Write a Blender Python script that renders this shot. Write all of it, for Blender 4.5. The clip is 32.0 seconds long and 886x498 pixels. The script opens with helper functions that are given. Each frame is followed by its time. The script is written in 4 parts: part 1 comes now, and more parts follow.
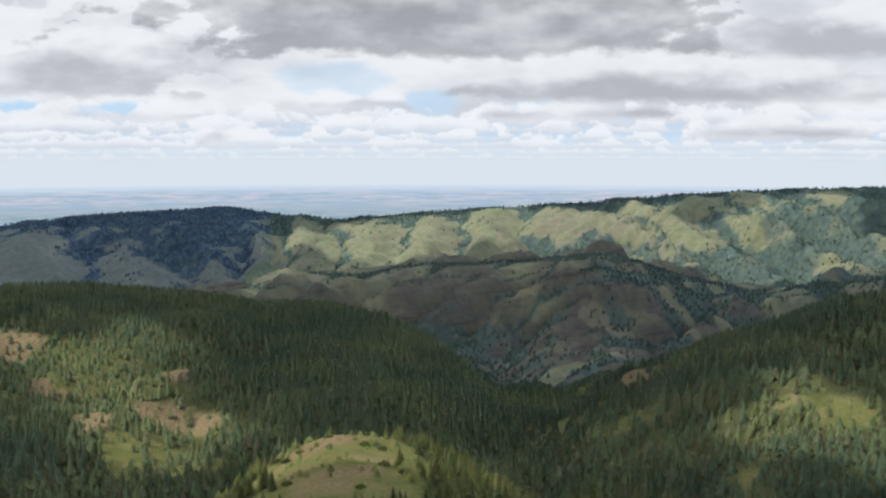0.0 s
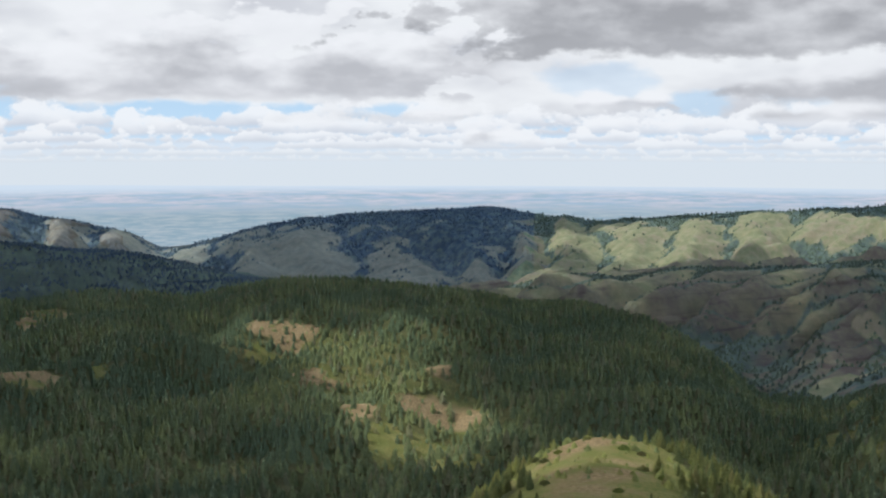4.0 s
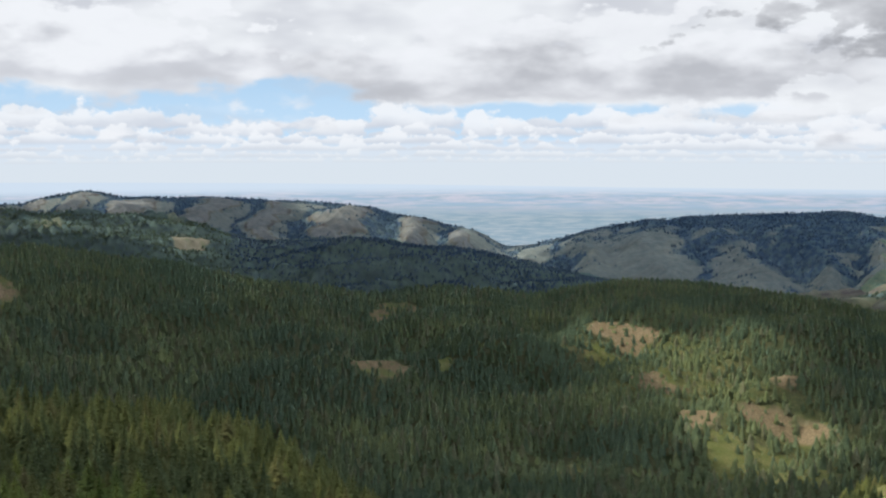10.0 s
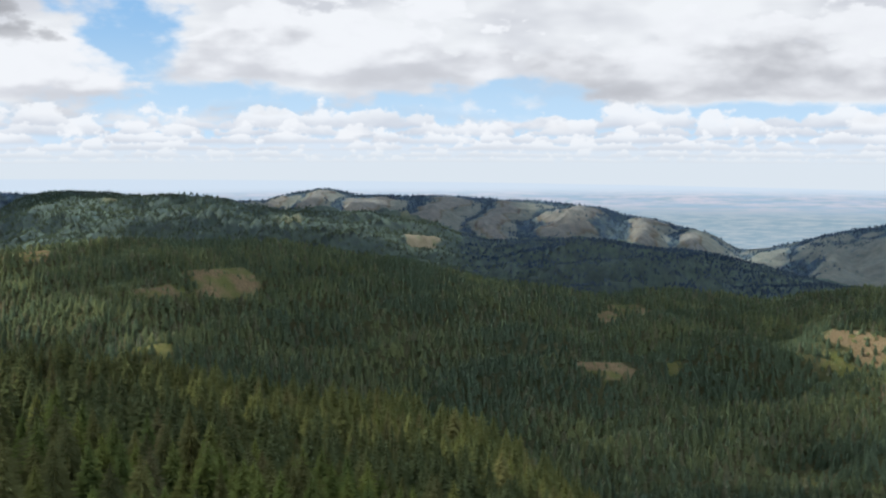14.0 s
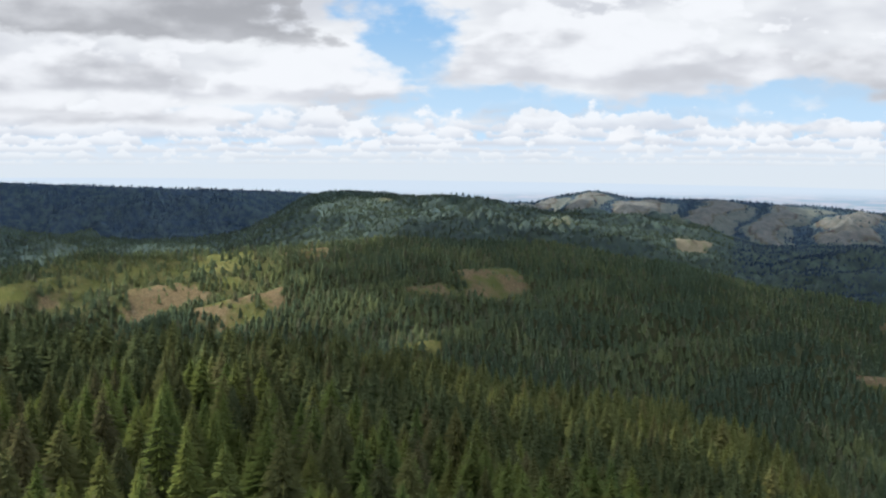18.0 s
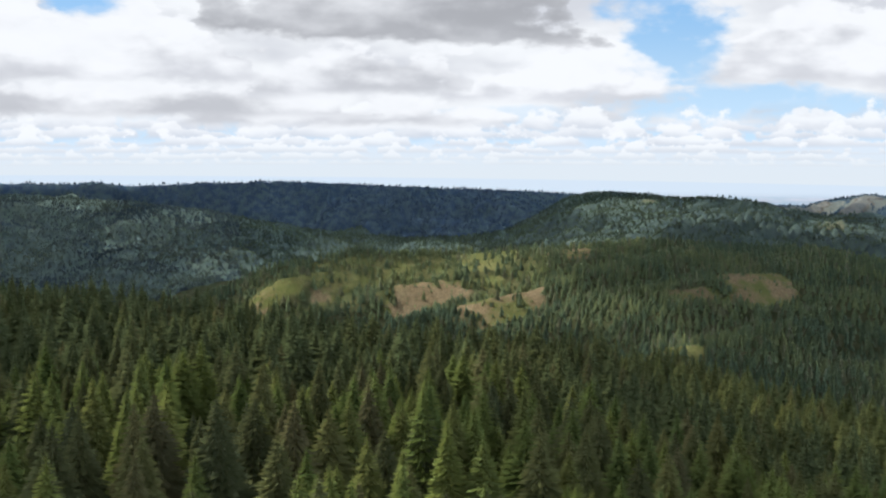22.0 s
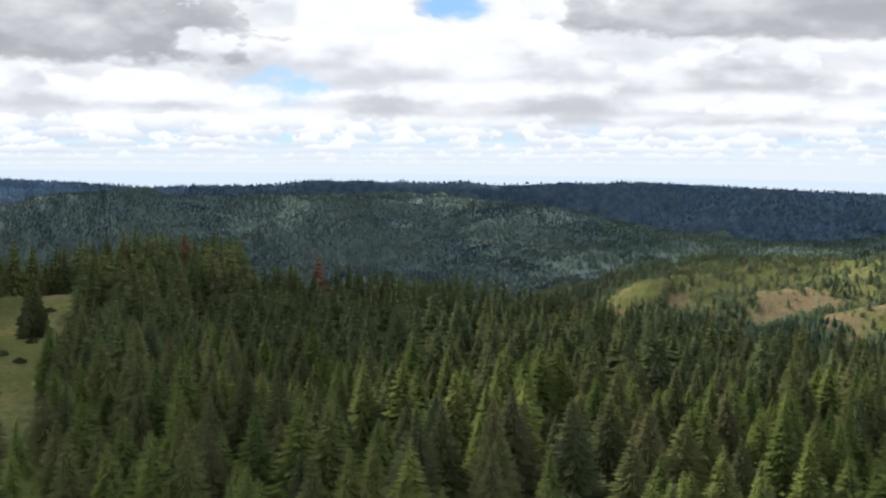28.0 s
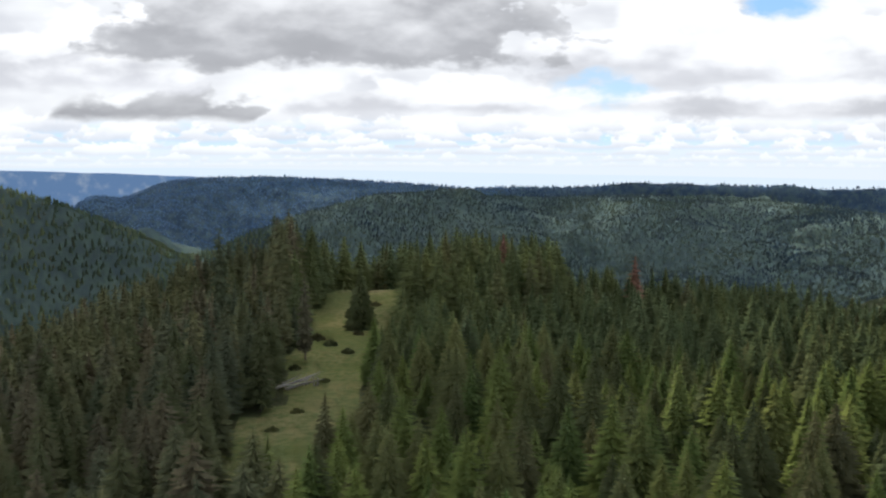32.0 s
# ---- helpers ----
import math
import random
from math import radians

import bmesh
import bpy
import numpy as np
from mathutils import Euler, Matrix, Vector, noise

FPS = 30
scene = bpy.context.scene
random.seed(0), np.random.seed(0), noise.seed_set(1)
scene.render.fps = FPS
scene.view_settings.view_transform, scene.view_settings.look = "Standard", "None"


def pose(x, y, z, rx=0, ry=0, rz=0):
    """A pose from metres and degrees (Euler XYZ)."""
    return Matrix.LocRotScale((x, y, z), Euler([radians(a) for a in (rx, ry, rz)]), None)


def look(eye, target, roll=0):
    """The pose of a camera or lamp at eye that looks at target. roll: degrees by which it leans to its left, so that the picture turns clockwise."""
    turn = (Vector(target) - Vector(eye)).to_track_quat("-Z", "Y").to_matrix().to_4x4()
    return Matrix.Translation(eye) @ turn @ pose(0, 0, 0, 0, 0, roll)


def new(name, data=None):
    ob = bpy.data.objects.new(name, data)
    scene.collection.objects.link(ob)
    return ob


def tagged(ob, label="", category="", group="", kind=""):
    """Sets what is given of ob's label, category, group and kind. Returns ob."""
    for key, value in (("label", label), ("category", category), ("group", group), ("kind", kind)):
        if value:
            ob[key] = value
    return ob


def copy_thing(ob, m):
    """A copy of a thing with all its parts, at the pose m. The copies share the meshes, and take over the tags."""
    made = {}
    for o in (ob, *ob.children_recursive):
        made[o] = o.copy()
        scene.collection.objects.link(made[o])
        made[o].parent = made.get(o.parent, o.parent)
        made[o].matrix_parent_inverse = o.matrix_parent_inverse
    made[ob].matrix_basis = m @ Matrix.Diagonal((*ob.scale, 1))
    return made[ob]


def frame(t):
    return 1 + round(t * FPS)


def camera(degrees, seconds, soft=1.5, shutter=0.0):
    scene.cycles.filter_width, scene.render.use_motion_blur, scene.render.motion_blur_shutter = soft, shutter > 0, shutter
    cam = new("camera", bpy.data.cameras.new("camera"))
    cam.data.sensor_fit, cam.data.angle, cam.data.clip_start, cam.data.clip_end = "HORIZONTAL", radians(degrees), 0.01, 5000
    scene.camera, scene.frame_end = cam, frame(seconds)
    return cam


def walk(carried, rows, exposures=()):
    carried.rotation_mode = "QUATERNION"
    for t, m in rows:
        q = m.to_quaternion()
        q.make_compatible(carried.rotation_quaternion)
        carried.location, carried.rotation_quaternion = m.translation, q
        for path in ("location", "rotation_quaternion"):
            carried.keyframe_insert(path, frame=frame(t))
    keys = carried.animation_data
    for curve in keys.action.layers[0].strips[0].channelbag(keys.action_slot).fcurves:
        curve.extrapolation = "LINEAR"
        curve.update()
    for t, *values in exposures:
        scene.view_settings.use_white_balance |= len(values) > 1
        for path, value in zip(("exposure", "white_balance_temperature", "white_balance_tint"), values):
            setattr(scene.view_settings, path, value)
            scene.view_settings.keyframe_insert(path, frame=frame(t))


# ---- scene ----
cam = camera(39.66, 32.0, soft=2.2)
EYE = 60.0
# seconds, bearing (leftwards from the first view), pitch and roll: the drone hovers and turns where it is
ROWS = [
    (0, -0.00, -5.47, -0.02),
    (0.5, 1.68, -5.47, -0.06),
    (1, 3.24, -5.47, -0.10),
    (1.5, 4.73, -5.46, -0.09),
    (2, 6.23, -5.45, -0.08),
    (2.5, 7.67, -5.45, -0.12),
    (3, 9.14, -5.44, -0.12),
    (3.5, 10.63, -5.44, -0.05),
    (4, 12.25, -5.43, -0.06),
    (4.5, 13.77, -5.42, -0.01),
    (6.5, 18.98, -5.40, -0.05),
    (7, 20.34, -5.40, -0.01),
    (7.5, 21.75, -5.41, -0.03),
    (8, 23.12, -5.39, -0.03),
    (8.5, 24.38, -5.39, -0.04),
    (9, 25.62, -5.39, 0.01),
    (9.5, 26.88, -5.37, 0.03),
    (10, 28.16, -5.37, 0.02),
    (10.5, 29.50, -5.36, 0.03),
    (11, 30.86, -5.38, 0.02),
    (11.5, 32.19, -5.37, 0.06),
    (12, 33.44, -5.37, 0.05),
    (12.5, 34.65, -5.36, 0.02),
    (13, 36.07, -5.36, 0.02),
    (13.5, 37.50, -5.37, -0.02),
    (15.5, 43.10, -5.34, -0.05),
    (16, 44.78, -5.33, -0.08),
    (16.5, 46.45, -5.32, -0.05),
    (17, 48.01, -5.30, -0.04),
    (17.5, 49.63, -5.29, -0.06),
    (18, 51.37, -5.28, -0.09),
    (18.5, 52.88, -5.27, -0.08),
    (19, 54.37, -5.29, -0.07),
    (19.5, 55.89, -5.28, -0.07),
    (20, 57.41, -5.28, -0.07),
    (20.5, 58.97, -5.28, -0.09),
    (21, 60.59, -5.26, -0.05),
    (21.5, 62.11, -5.27, -0.03),
    (22, 63.58, -5.26, -0.06),
    (22.5, 65.03, -5.27, -0.03),
    (23, 66.61, -5.27, -0.06),
    (23.5, 68.12, -5.26, -0.08),
    (24, 69.49, -5.27, -0.09),
    (24.5, 70.73, -5.26, -0.09),
    (25, 71.84, -5.27, -0.13),
    (25.5, 73.13, -5.28, -0.06),
    (26, 74.80, -5.26, -0.06),
    (26.5, 76.52, -5.26, -0.07),
    (28.5, 81.73, -5.24, -0.05),
    (29, 83.55, -5.24, 0.00),
    (29.5, 85.69, -5.22, 0.01),
    (30, 87.80, -5.20, 0.01),
    (30.5, 89.79, -5.19, 0.01),
    (31, 91.63, -5.18, -0.04),
    (31.5, 93.37, -5.19, 0.01),
    (32, 95.04, -5.16, -0.05),
]
walk(cam, [(t, pose(0, 0, EYE, 90 + pitch, roll, yaw)) for t, yaw, pitch, roll in ROWS],
     exposures=[(0.0, 0.36, 6150, 10), (13.0, 0.39, 6150, 10), (24.0, 0.51, 6150, 10), (32.0, 0.61, 6200, 10)])

# ---- sky, sun and clouds ----
SUN_BEARING, SUN_HEIGHT = 118.0, 54.0


def heading(bearing, height):
    b, h = radians(bearing), radians(height)
    return Vector((-math.sin(b) * math.cos(h), math.cos(b) * math.cos(h), math.sin(h)))


TO_SUN = heading(SUN_BEARING, SUN_HEIGHT)
sun = new("sun", bpy.data.lights.new("sun", "SUN"))
sun.data.energy, sun.data.angle, sun.data.color = 5.0, radians(0.53), (1.0, 0.95, 0.86)
sun.matrix_world = look(TO_SUN * 1000, (0, 0, 0))


class Nodes:
    """Short names for the nodes of one tree."""

    def __init__(self, tree):
        self.tree = tree
        tree.nodes.clear()

    def add(self, kind, **sets):
        n = self.tree.nodes.new(kind)
        for k, v in sets.items():
            setattr(n, k, v)
        return n

    def put(self, socket, value):
        if isinstance(value, bpy.types.NodeSocket):
            self.tree.links.new(value, socket)
        elif value is not None:
            socket.default_value = value

    def math(self, op, a, b=None, c=None, clamp=False):
        n = self.add("ShaderNodeMath", operation=op, use_clamp=clamp)
        for s, v in zip(n.inputs, (a, b, c)):
            self.put(s, v)
        return n.outputs[0]

    def ramp(self, v, lo, hi, a=0.0, b=1.0, smooth=True):
        n = self.add("ShaderNodeMapRange", interpolation_type="SMOOTHSTEP" if smooth else "LINEAR")
        for s, x in zip(n.inputs, (v, lo, hi, a, b)):
            self.put(s, x)
        return n.outputs[0]

    def mix(self, f, a, b, blend="MIX"):
        n = self.add("ShaderNodeMix", data_type="RGBA", blend_type=blend)
        self.put(n.inputs[0], f)
        self.put(n.inputs[6], (*a, 1) if isinstance(a, tuple) and len(a) == 3 else a)
        self.put(n.inputs[7], (*b, 1) if isinstance(b, tuple) and len(b) == 3 else b)
        return n.outputs[2]

    def xyz(self, x, y, z):
        n = self.add("ShaderNodeCombineXYZ")
        for s, v in zip(n.inputs, (x, y, z)):
            self.put(s, v)
        return n.outputs[0]

    def noise(self, vec, scale, detail=4.0, rough=0.55, kind="FBM", dist=0.0):
        n = self.add("ShaderNodeTexNoise", noise_type=kind)
        self.put(n.inputs["Vector"], vec)
        for k, v in (("Scale", scale), ("Detail", detail), ("Roughness", rough), ("Distortion", dist)):
            self.put(n.inputs[k], v)
        return n.outputs[0]


def make_world():
    world = bpy.data.worlds.new("sky")
    scene.world = world
    world.use_nodes = True
    n = Nodes(world.node_tree)
    sky = n.add("ShaderNodeTexSky", sky_type="NISHITA", sun_disc=False, sun_elevation=radians(SUN_HEIGHT),
                sun_rotation=radians(-SUN_BEARING % 360), altitude=1200.0, air_density=1.0, dust_density=1.5)
    way = n.add("ShaderNodeTexCoord").outputs["Generated"]
    sep = n.add("ShaderNodeSeparateXYZ")
    n.put(sep.inputs[0], way)
    x, y, z = sep.outputs
    az = n.math("MULTIPLY", n.math("ARCTAN2", n.math("MULTIPLY", x, -1.0), y), 57.2958)
    el = n.math("MULTIPLY", n.math("ARCSINE", z), 57.2958)
    face = n.xyz(n.math("MULTIPLY", az, 0.5), n.math("MULTIPLY", el, 0.95), 3.0)
    above = n.xyz(n.math("MULTIPLY", az, 0.5), n.math("ADD", n.math("MULTIPLY", el, 0.95), 0.42), 3.0)
    puff = n.noise(face, 0.75, 5.0, 0.46)
    puff_up = n.noise(above, 0.75, 5.0, 0.46)
    ragged = n.math("SUBTRACT", n.noise(face, 1.5, 5.0, 0.52), 0.5)
    drift = n.math("SUBTRACT", n.noise(n.xyz(n.math("MULTIPLY", az, 0.13), n.math("MULTIPLY", el, 0.35), 7.0), 1.0, 2.0), 0.5)
    bulge = n.math("SUBTRACT", puff, 0.5)
    shine = n.math("MULTIPLY", n.math("SUBTRACT", puff, puff_up), 0.9)
    soft = n.noise(n.xyz(n.math("MULTIPLY", az, 0.16), n.math("MULTIPLY", el, 0.42), 5.0), 1.0, 3.0, 0.5)
    blue = n.mix(0.7, sky.outputs[0], (3.0, 5.9, 9.6))
    col = n.mix(n.ramp(el, 6.0, -0.5), blue, (6.2, 8.2, 9.9))
    # a broken sheet of cloud with blue gaps in it
    gap, clear = None, 0.0
    for a, e, w, h, amount in BLUE_GAPS:
        da, de = n.math("DIVIDE", n.math("SUBTRACT", az, a), w), n.math("DIVIDE", n.math("SUBTRACT", el, e), h)
        q = n.math("ADD", n.math("MULTIPLY", da, da), n.math("MULTIPLY", de, de))
        v = n.ramp(n.math("ADD", n.math("ADD", q, n.math("MULTIPLY", bulge, 3.0)), n.math("MULTIPLY", ragged, 1.5)), 1.5, 0.1, 0.0, amount)
        gap = v if gap is None else n.math("MAXIMUM", gap, v)
        clear = n.math("MAXIMUM", clear, v) if amount >= 1.0 else clear
    sheet = n.math("MULTIPLY", n.math("SUBTRACT", 1.0, gap), n.ramp(n.math("ADD", el, n.math("MULTIPLY", ragged, 0.8)), 0.0, 1.0))
    tone = n.math("ADD", n.math("MULTIPLY", shine, 0.8), n.math("ADD", n.ramp(soft, 0.3, 0.62), n.math("MULTIPLY", bulge, -0.5)), clamp=True)
    col = n.mix(sheet, col, n.mix(tone, (7.1, 7.15, 7.4), (9.7, 9.7, 9.6)))
    col = n.mix(n.ramp(n.math("ADD", el, n.math("MULTIPLY", ragged, 1.2)), 0.0, -0.7, 0.0, 0.7), col, (8.5, 8.8, 9.3))
    # rows of small cumulus far away, closing up towards the horizon
    for k, (base, high, grain) in enumerate(FAR_ROWS):
        line = n.noise(n.xyz(n.math("MULTIPLY", az, grain * 0.8), n.math("MULTIPLY", el, grain * 1.1), 11.0 * k), 1.0, 5.0, 0.55)
        over = n.math("ADD", n.math("SUBTRACT", el, base), n.math("MULTIPLY", ragged, high * 0.5))
        top = n.math("MULTIPLY", n.math("SUBTRACT", line, 0.34), high * 6.5)
        mask = n.math("MULTIPLY", n.ramp(over, -0.16 * high, 0.32 * high), n.ramp(n.math("SUBTRACT", top, over), -0.1 * high, 0.34 * high))
        tone = n.ramp(n.math("ADD", over, n.math("MULTIPLY", bulge, high)), -0.1 * high, high * 1.0)
        col = n.mix(n.math("MULTIPLY", mask, 0.92), col, n.mix(tone, (7.0, 7.15, 7.6), (10.0, 10.0, 9.95)))
    # large cumulus one by one, the farther ones first
    for a, base, w, high, grey in sorted(CUMULUS, key=lambda c: c[1]):
        u = n.math("ADD", n.math("DIVIDE", n.math("SUBTRACT", az, a), w), n.math("MULTIPLY_ADD", bulge, 0.9, n.math("MULTIPLY", ragged, 0.25)))
        u = n.math("ADD", u, n.math("MULTIPLY", drift, 1.1))
        dome = n.math("SQRT", n.math("MAXIMUM", n.math("SUBTRACT", 1.0, n.math("MULTIPLY", u, u)), 0.0))
        over = n.math("ADD", n.math("SUBTRACT", el, base), n.math("MULTIPLY", ragged, 0.35 + 0.12 * high))
        over = n.math("ADD", over, n.math("MULTIPLY", drift, 0.25 * high))
        top = n.math("MULTIPLY", dome, n.math("MULTIPLY_ADD", bulge, 2.6 * min(high, 4.5), 0.95 * high))
        left = n.math("ADD", n.math("SUBTRACT", top, over), n.math("MULTIPLY", ragged, 0.95))
        mask = n.math("MULTIPLY", n.ramp(over, -0.22, 0.26), n.ramp(left, -0.1, 0.4 + 0.05 * high))
        mask = n.math("MULTIPLY", mask, n.ramp(dome, 0.05, 0.6))
        mask = n.math("MULTIPLY", mask, n.math("MULTIPLY_ADD", clear, -0.85, 1.0))
        tall = min(high, 4.5)
        lift = n.math("ADD", over, n.math("MULTIPLY_ADD", n.math("SUBTRACT", soft, 0.5), 1.6 * tall, n.math("MULTIPLY", bulge, 0.5 * tall)))
        tone = n.math("ADD", n.ramp(lift, 0.02 * tall, tall * (0.3 + 0.75 * grey)), n.math("MULTIPLY_ADD", ragged, 0.2, n.math("MULTIPLY", shine, 0.5)))
        tone = n.math("MULTIPLY", tone, 1.05 - 0.35 * grey, clamp=True)
        low = max(7.3 - 3.0 * grey, 3.7)
        under = n.mix(n.ramp(soft, 0.35, 0.62), (low * 0.97, low * 0.97, low), (low * 1.14, low * 1.14, low * 1.17))
        col = n.mix(mask, col, n.mix(tone, under, (9.9, 9.85, 9.8)))
    col = n.mix(n.ramp(el, 0.0, -1.8, 0.0, 0.92), col, (8.0, 8.5, 8.8))
    col = n.mix(n.ramp(el, 9.0, 20.0), col, n.mix(n.ramp(puff, 0.4, 0.6), (8.0, 13.0, 22.0), (19.0, 20.8, 24.0)))
    col = n.mix(n.ramp(el, -3.0, -8.0), col, (0.8, 0.9, 0.8))
    bg = n.add("ShaderNodeBackground")
    n.put(bg.inputs[0], col)
    bg.inputs[1].default_value = 0.0705
    n.put(n.add("ShaderNodeOutputWorld").inputs[0], bg.outputs[0])


# gaps of blue: bearing, height in degrees, half width, half height, strength
BLUE_GAPS = [(15.5, 0.6, 5.0, 0.6, 0.9), (5.0, 2.4, 2.6, 0.9, 0.4), (0.5, 1.3, 1.8, 0.6, 0.7), (-3.5, 1.6, 1.6, 0.6, 0.4), (24, 0.8, 9.5, 0.62, 1.0), (35.5, 1.8, 3.5, 0.9, 1.0), (39, 1.0, 9.5, 0.8, 1.0),
             (53.0, 4.4, 2.4, 2.4, 1.0), (50.5, 1.5, 5.5, 0.9, 1.0), (45, 1.2, 4.5, 0.75, 1.0), (79.5, 5.9, 1.8, 0.7, 1.0), (87.8, 2.3, 2.3, 0.8, 1.0), (60.5, 1.0, 3.0, 0.4, 0.4), (54, 6.5, 3, 1.5, 0.9)]
# rows of distant cloud: height of the base in degrees, height of the heaps, grain
FAR_ROWS = [(0.15, 0.8, 0.5), (-0.18, 0.65, 0.62), (-0.5, 0.45, 0.8), (-0.8, 0.35, 1.0), (-1.1, 0.26, 1.3), (-1.35, 0.2, 1.6)]
# large clouds: bearing, base in degrees, half width, height, greyness
CUMULUS_FIRST = [
    (-20, 3.2, 7, 3, 0.5), (-15, -0.3, 4, 1.0, 0.4), (-12, 1.4, 11, 2.2, 0.6), (-6, 0.6, 5, 0.9, 0.5), (-0.5, 3.5, 15.5, 8.0, 1.0), (4, 1.1, 2.4, 1.2, 0.2), (9.5, -0.6, 2.2, 1.2, 0.1), (16, 0.6, 5, 0.7, 0.5), (23.0, 1.5, 12.5, 4.6, 0.45),
    (34.5, 0.2, 1.5, 1.0, 0.3), (40, 0.7, 3.4, 1.1, 0.25), (42.5, 2.4, 9.2, 4.5, 0.2), (42.6, -0.3, 1.5, 0.7, 0.0), (48, 1.0, 1.8, 1.0, 0.3)]
CUMULUS_LAST = [
    (57.5, 1.5, 5.4, 3.0, 0.1), (66, 4.5, 8.0, 7.0, 0.9), (67, 0.5, 7.5, 1.4, 0.3), (67.5, 1.9, 5.2, 2.4, 0.35), (75, 0.9, 10, 1.7, 0.4), (81.5, 2.4, 9.4, 4.8, 0.25), (84, 1.3, 6, 1.2, 0.3), (89, 1.1, 1.5, 1.1, 0.0), (97, 1.2, 7.5, 2.0, 0.2),
    (100, 3.3, 11, 8.0, 1.0), (108, 0.8, 4.0, 1.6, 1.5), (112, 2.0, 5.5, 3.6, 0.15), (122, 1.5, 6, 3, 0.5)]
CUMULUS = CUMULUS_FIRST + CUMULUS_LAST
make_world()

# ---- materials ----


def material(name, build, rough=0.9):
    m = bpy.data.materials.new(name)
    m.use_nodes = True
    n = Nodes(m.node_tree)
    b = n.add("ShaderNodeBsdfPrincipled")
    b.inputs["Roughness"].default_value = rough
    b.inputs["Specular IOR Level"].default_value = 0.0
    out = n.add("ShaderNodeOutputMaterial")
    n.put(out.inputs[0], b.outputs[0])
    build(n, b, out)
    return m


def attr(n, name):
    return n.add("ShaderNodeAttribute", attribute_name=name).outputs["Fac"]


def bump(n, b, height, strength, distance):
    u = n.add("ShaderNodeBump")
    u.inputs["Strength"].default_value, u.inputs["Distance"].default_value = strength, distance
    n.put(u.inputs["Height"], height)
    n.put(b.inputs["Normal"], u.outputs[0])


def ground_nodes(n, b, out):
    pos = n.add("ShaderNodeNewGeometry").outputs["Position"]
    big, mid, fine = n.noise(pos, 0.009, 4), n.noise(pos, 0.05, 5), n.noise(pos, 0.5, 5)
    grass = n.mix(n.ramp(mid, 0.35, 0.65), (0.073, 0.077, 0.023), (0.122, 0.106, 0.042))
    grass = n.mix(n.ramp(fine, 0.35, 0.7), grass, (0.060, 0.070, 0.022))
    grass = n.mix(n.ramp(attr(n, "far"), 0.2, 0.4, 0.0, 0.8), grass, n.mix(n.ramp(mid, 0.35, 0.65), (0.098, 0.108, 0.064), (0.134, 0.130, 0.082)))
    # grass of the farthest ridges dulled bluish, as painted haze
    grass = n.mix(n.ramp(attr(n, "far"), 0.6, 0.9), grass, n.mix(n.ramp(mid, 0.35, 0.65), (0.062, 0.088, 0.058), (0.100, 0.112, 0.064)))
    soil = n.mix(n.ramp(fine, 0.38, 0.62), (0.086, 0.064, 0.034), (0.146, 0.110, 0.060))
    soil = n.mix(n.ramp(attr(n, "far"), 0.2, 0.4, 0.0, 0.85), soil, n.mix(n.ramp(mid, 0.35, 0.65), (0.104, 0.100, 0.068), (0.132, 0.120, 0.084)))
    # farthest soil greyed the same way for haze
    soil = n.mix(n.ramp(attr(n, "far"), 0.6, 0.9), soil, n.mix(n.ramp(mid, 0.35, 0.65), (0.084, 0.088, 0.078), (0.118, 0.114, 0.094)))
    basalt = n.mix(n.ramp(mid, 0.3, 0.7), (0.076, 0.086, 0.074), (0.106, 0.110, 0.088))
    band = n.add("ShaderNodeSeparateXYZ")
    n.put(band.inputs[0], pos)
    ledge = n.noise(n.xyz(n.math("MULTIPLY", big, 2.0), 0.0, n.math("MULTIPLY", band.outputs[2], 0.07)), 1.0, 4)  # beds of lava, one above another
    rock = n.mix(n.ramp(mid, 0.3, 0.7), (0.066, 0.056, 0.047), (0.086, 0.080, 0.056))
    rock = n.mix(n.ramp(ledge, 0.5, 0.64, 0.0, 0.75), rock, (0.042, 0.034, 0.032))
    rock = n.mix(n.ramp(n.math("SUBTRACT", attr(n, "rock"), 0.6), 0.1, 0.2), rock, basalt)
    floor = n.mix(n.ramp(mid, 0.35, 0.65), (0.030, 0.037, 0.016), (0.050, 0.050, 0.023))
    col = n.mix(n.ramp(n.math("ADD", attr(n, "bare"), n.math("MULTIPLY", n.math("SUBTRACT", mid, 0.5), 0.9)), 0.35, 0.6), grass, soil)
    col = n.mix(n.ramp(n.math("ADD", attr(n, "rock"), n.math("MULTIPLY", n.math("SUBTRACT", big, 0.5), 0.8)), 0.35, 0.65), col, rock)
    # closed far woods, bluer with distance: haze painted into the ground colour
    hazed_canopy = n.mix(n.ramp(mid, 0.35, 0.65), (0.040, 0.057, 0.052), (0.060, 0.080, 0.062))
    hazed_canopy = n.mix(n.ramp(attr(n, "far"), 0.6, 0.9), hazed_canopy, n.mix(n.ramp(mid, 0.35, 0.65), (0.026, 0.043, 0.066), (0.052, 0.074, 0.074)))
    floor = n.mix(n.ramp(attr(n, "far"), 0.2, 0.4), floor, hazed_canopy)
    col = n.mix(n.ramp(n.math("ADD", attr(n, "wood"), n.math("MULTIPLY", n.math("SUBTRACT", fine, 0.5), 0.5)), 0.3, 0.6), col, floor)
    n.put(b.inputs["Base Color"], col)
    bump(n, b, n.math("ADD", n.math("MULTIPLY", mid, 3.0), fine), 0.6, 1.0)


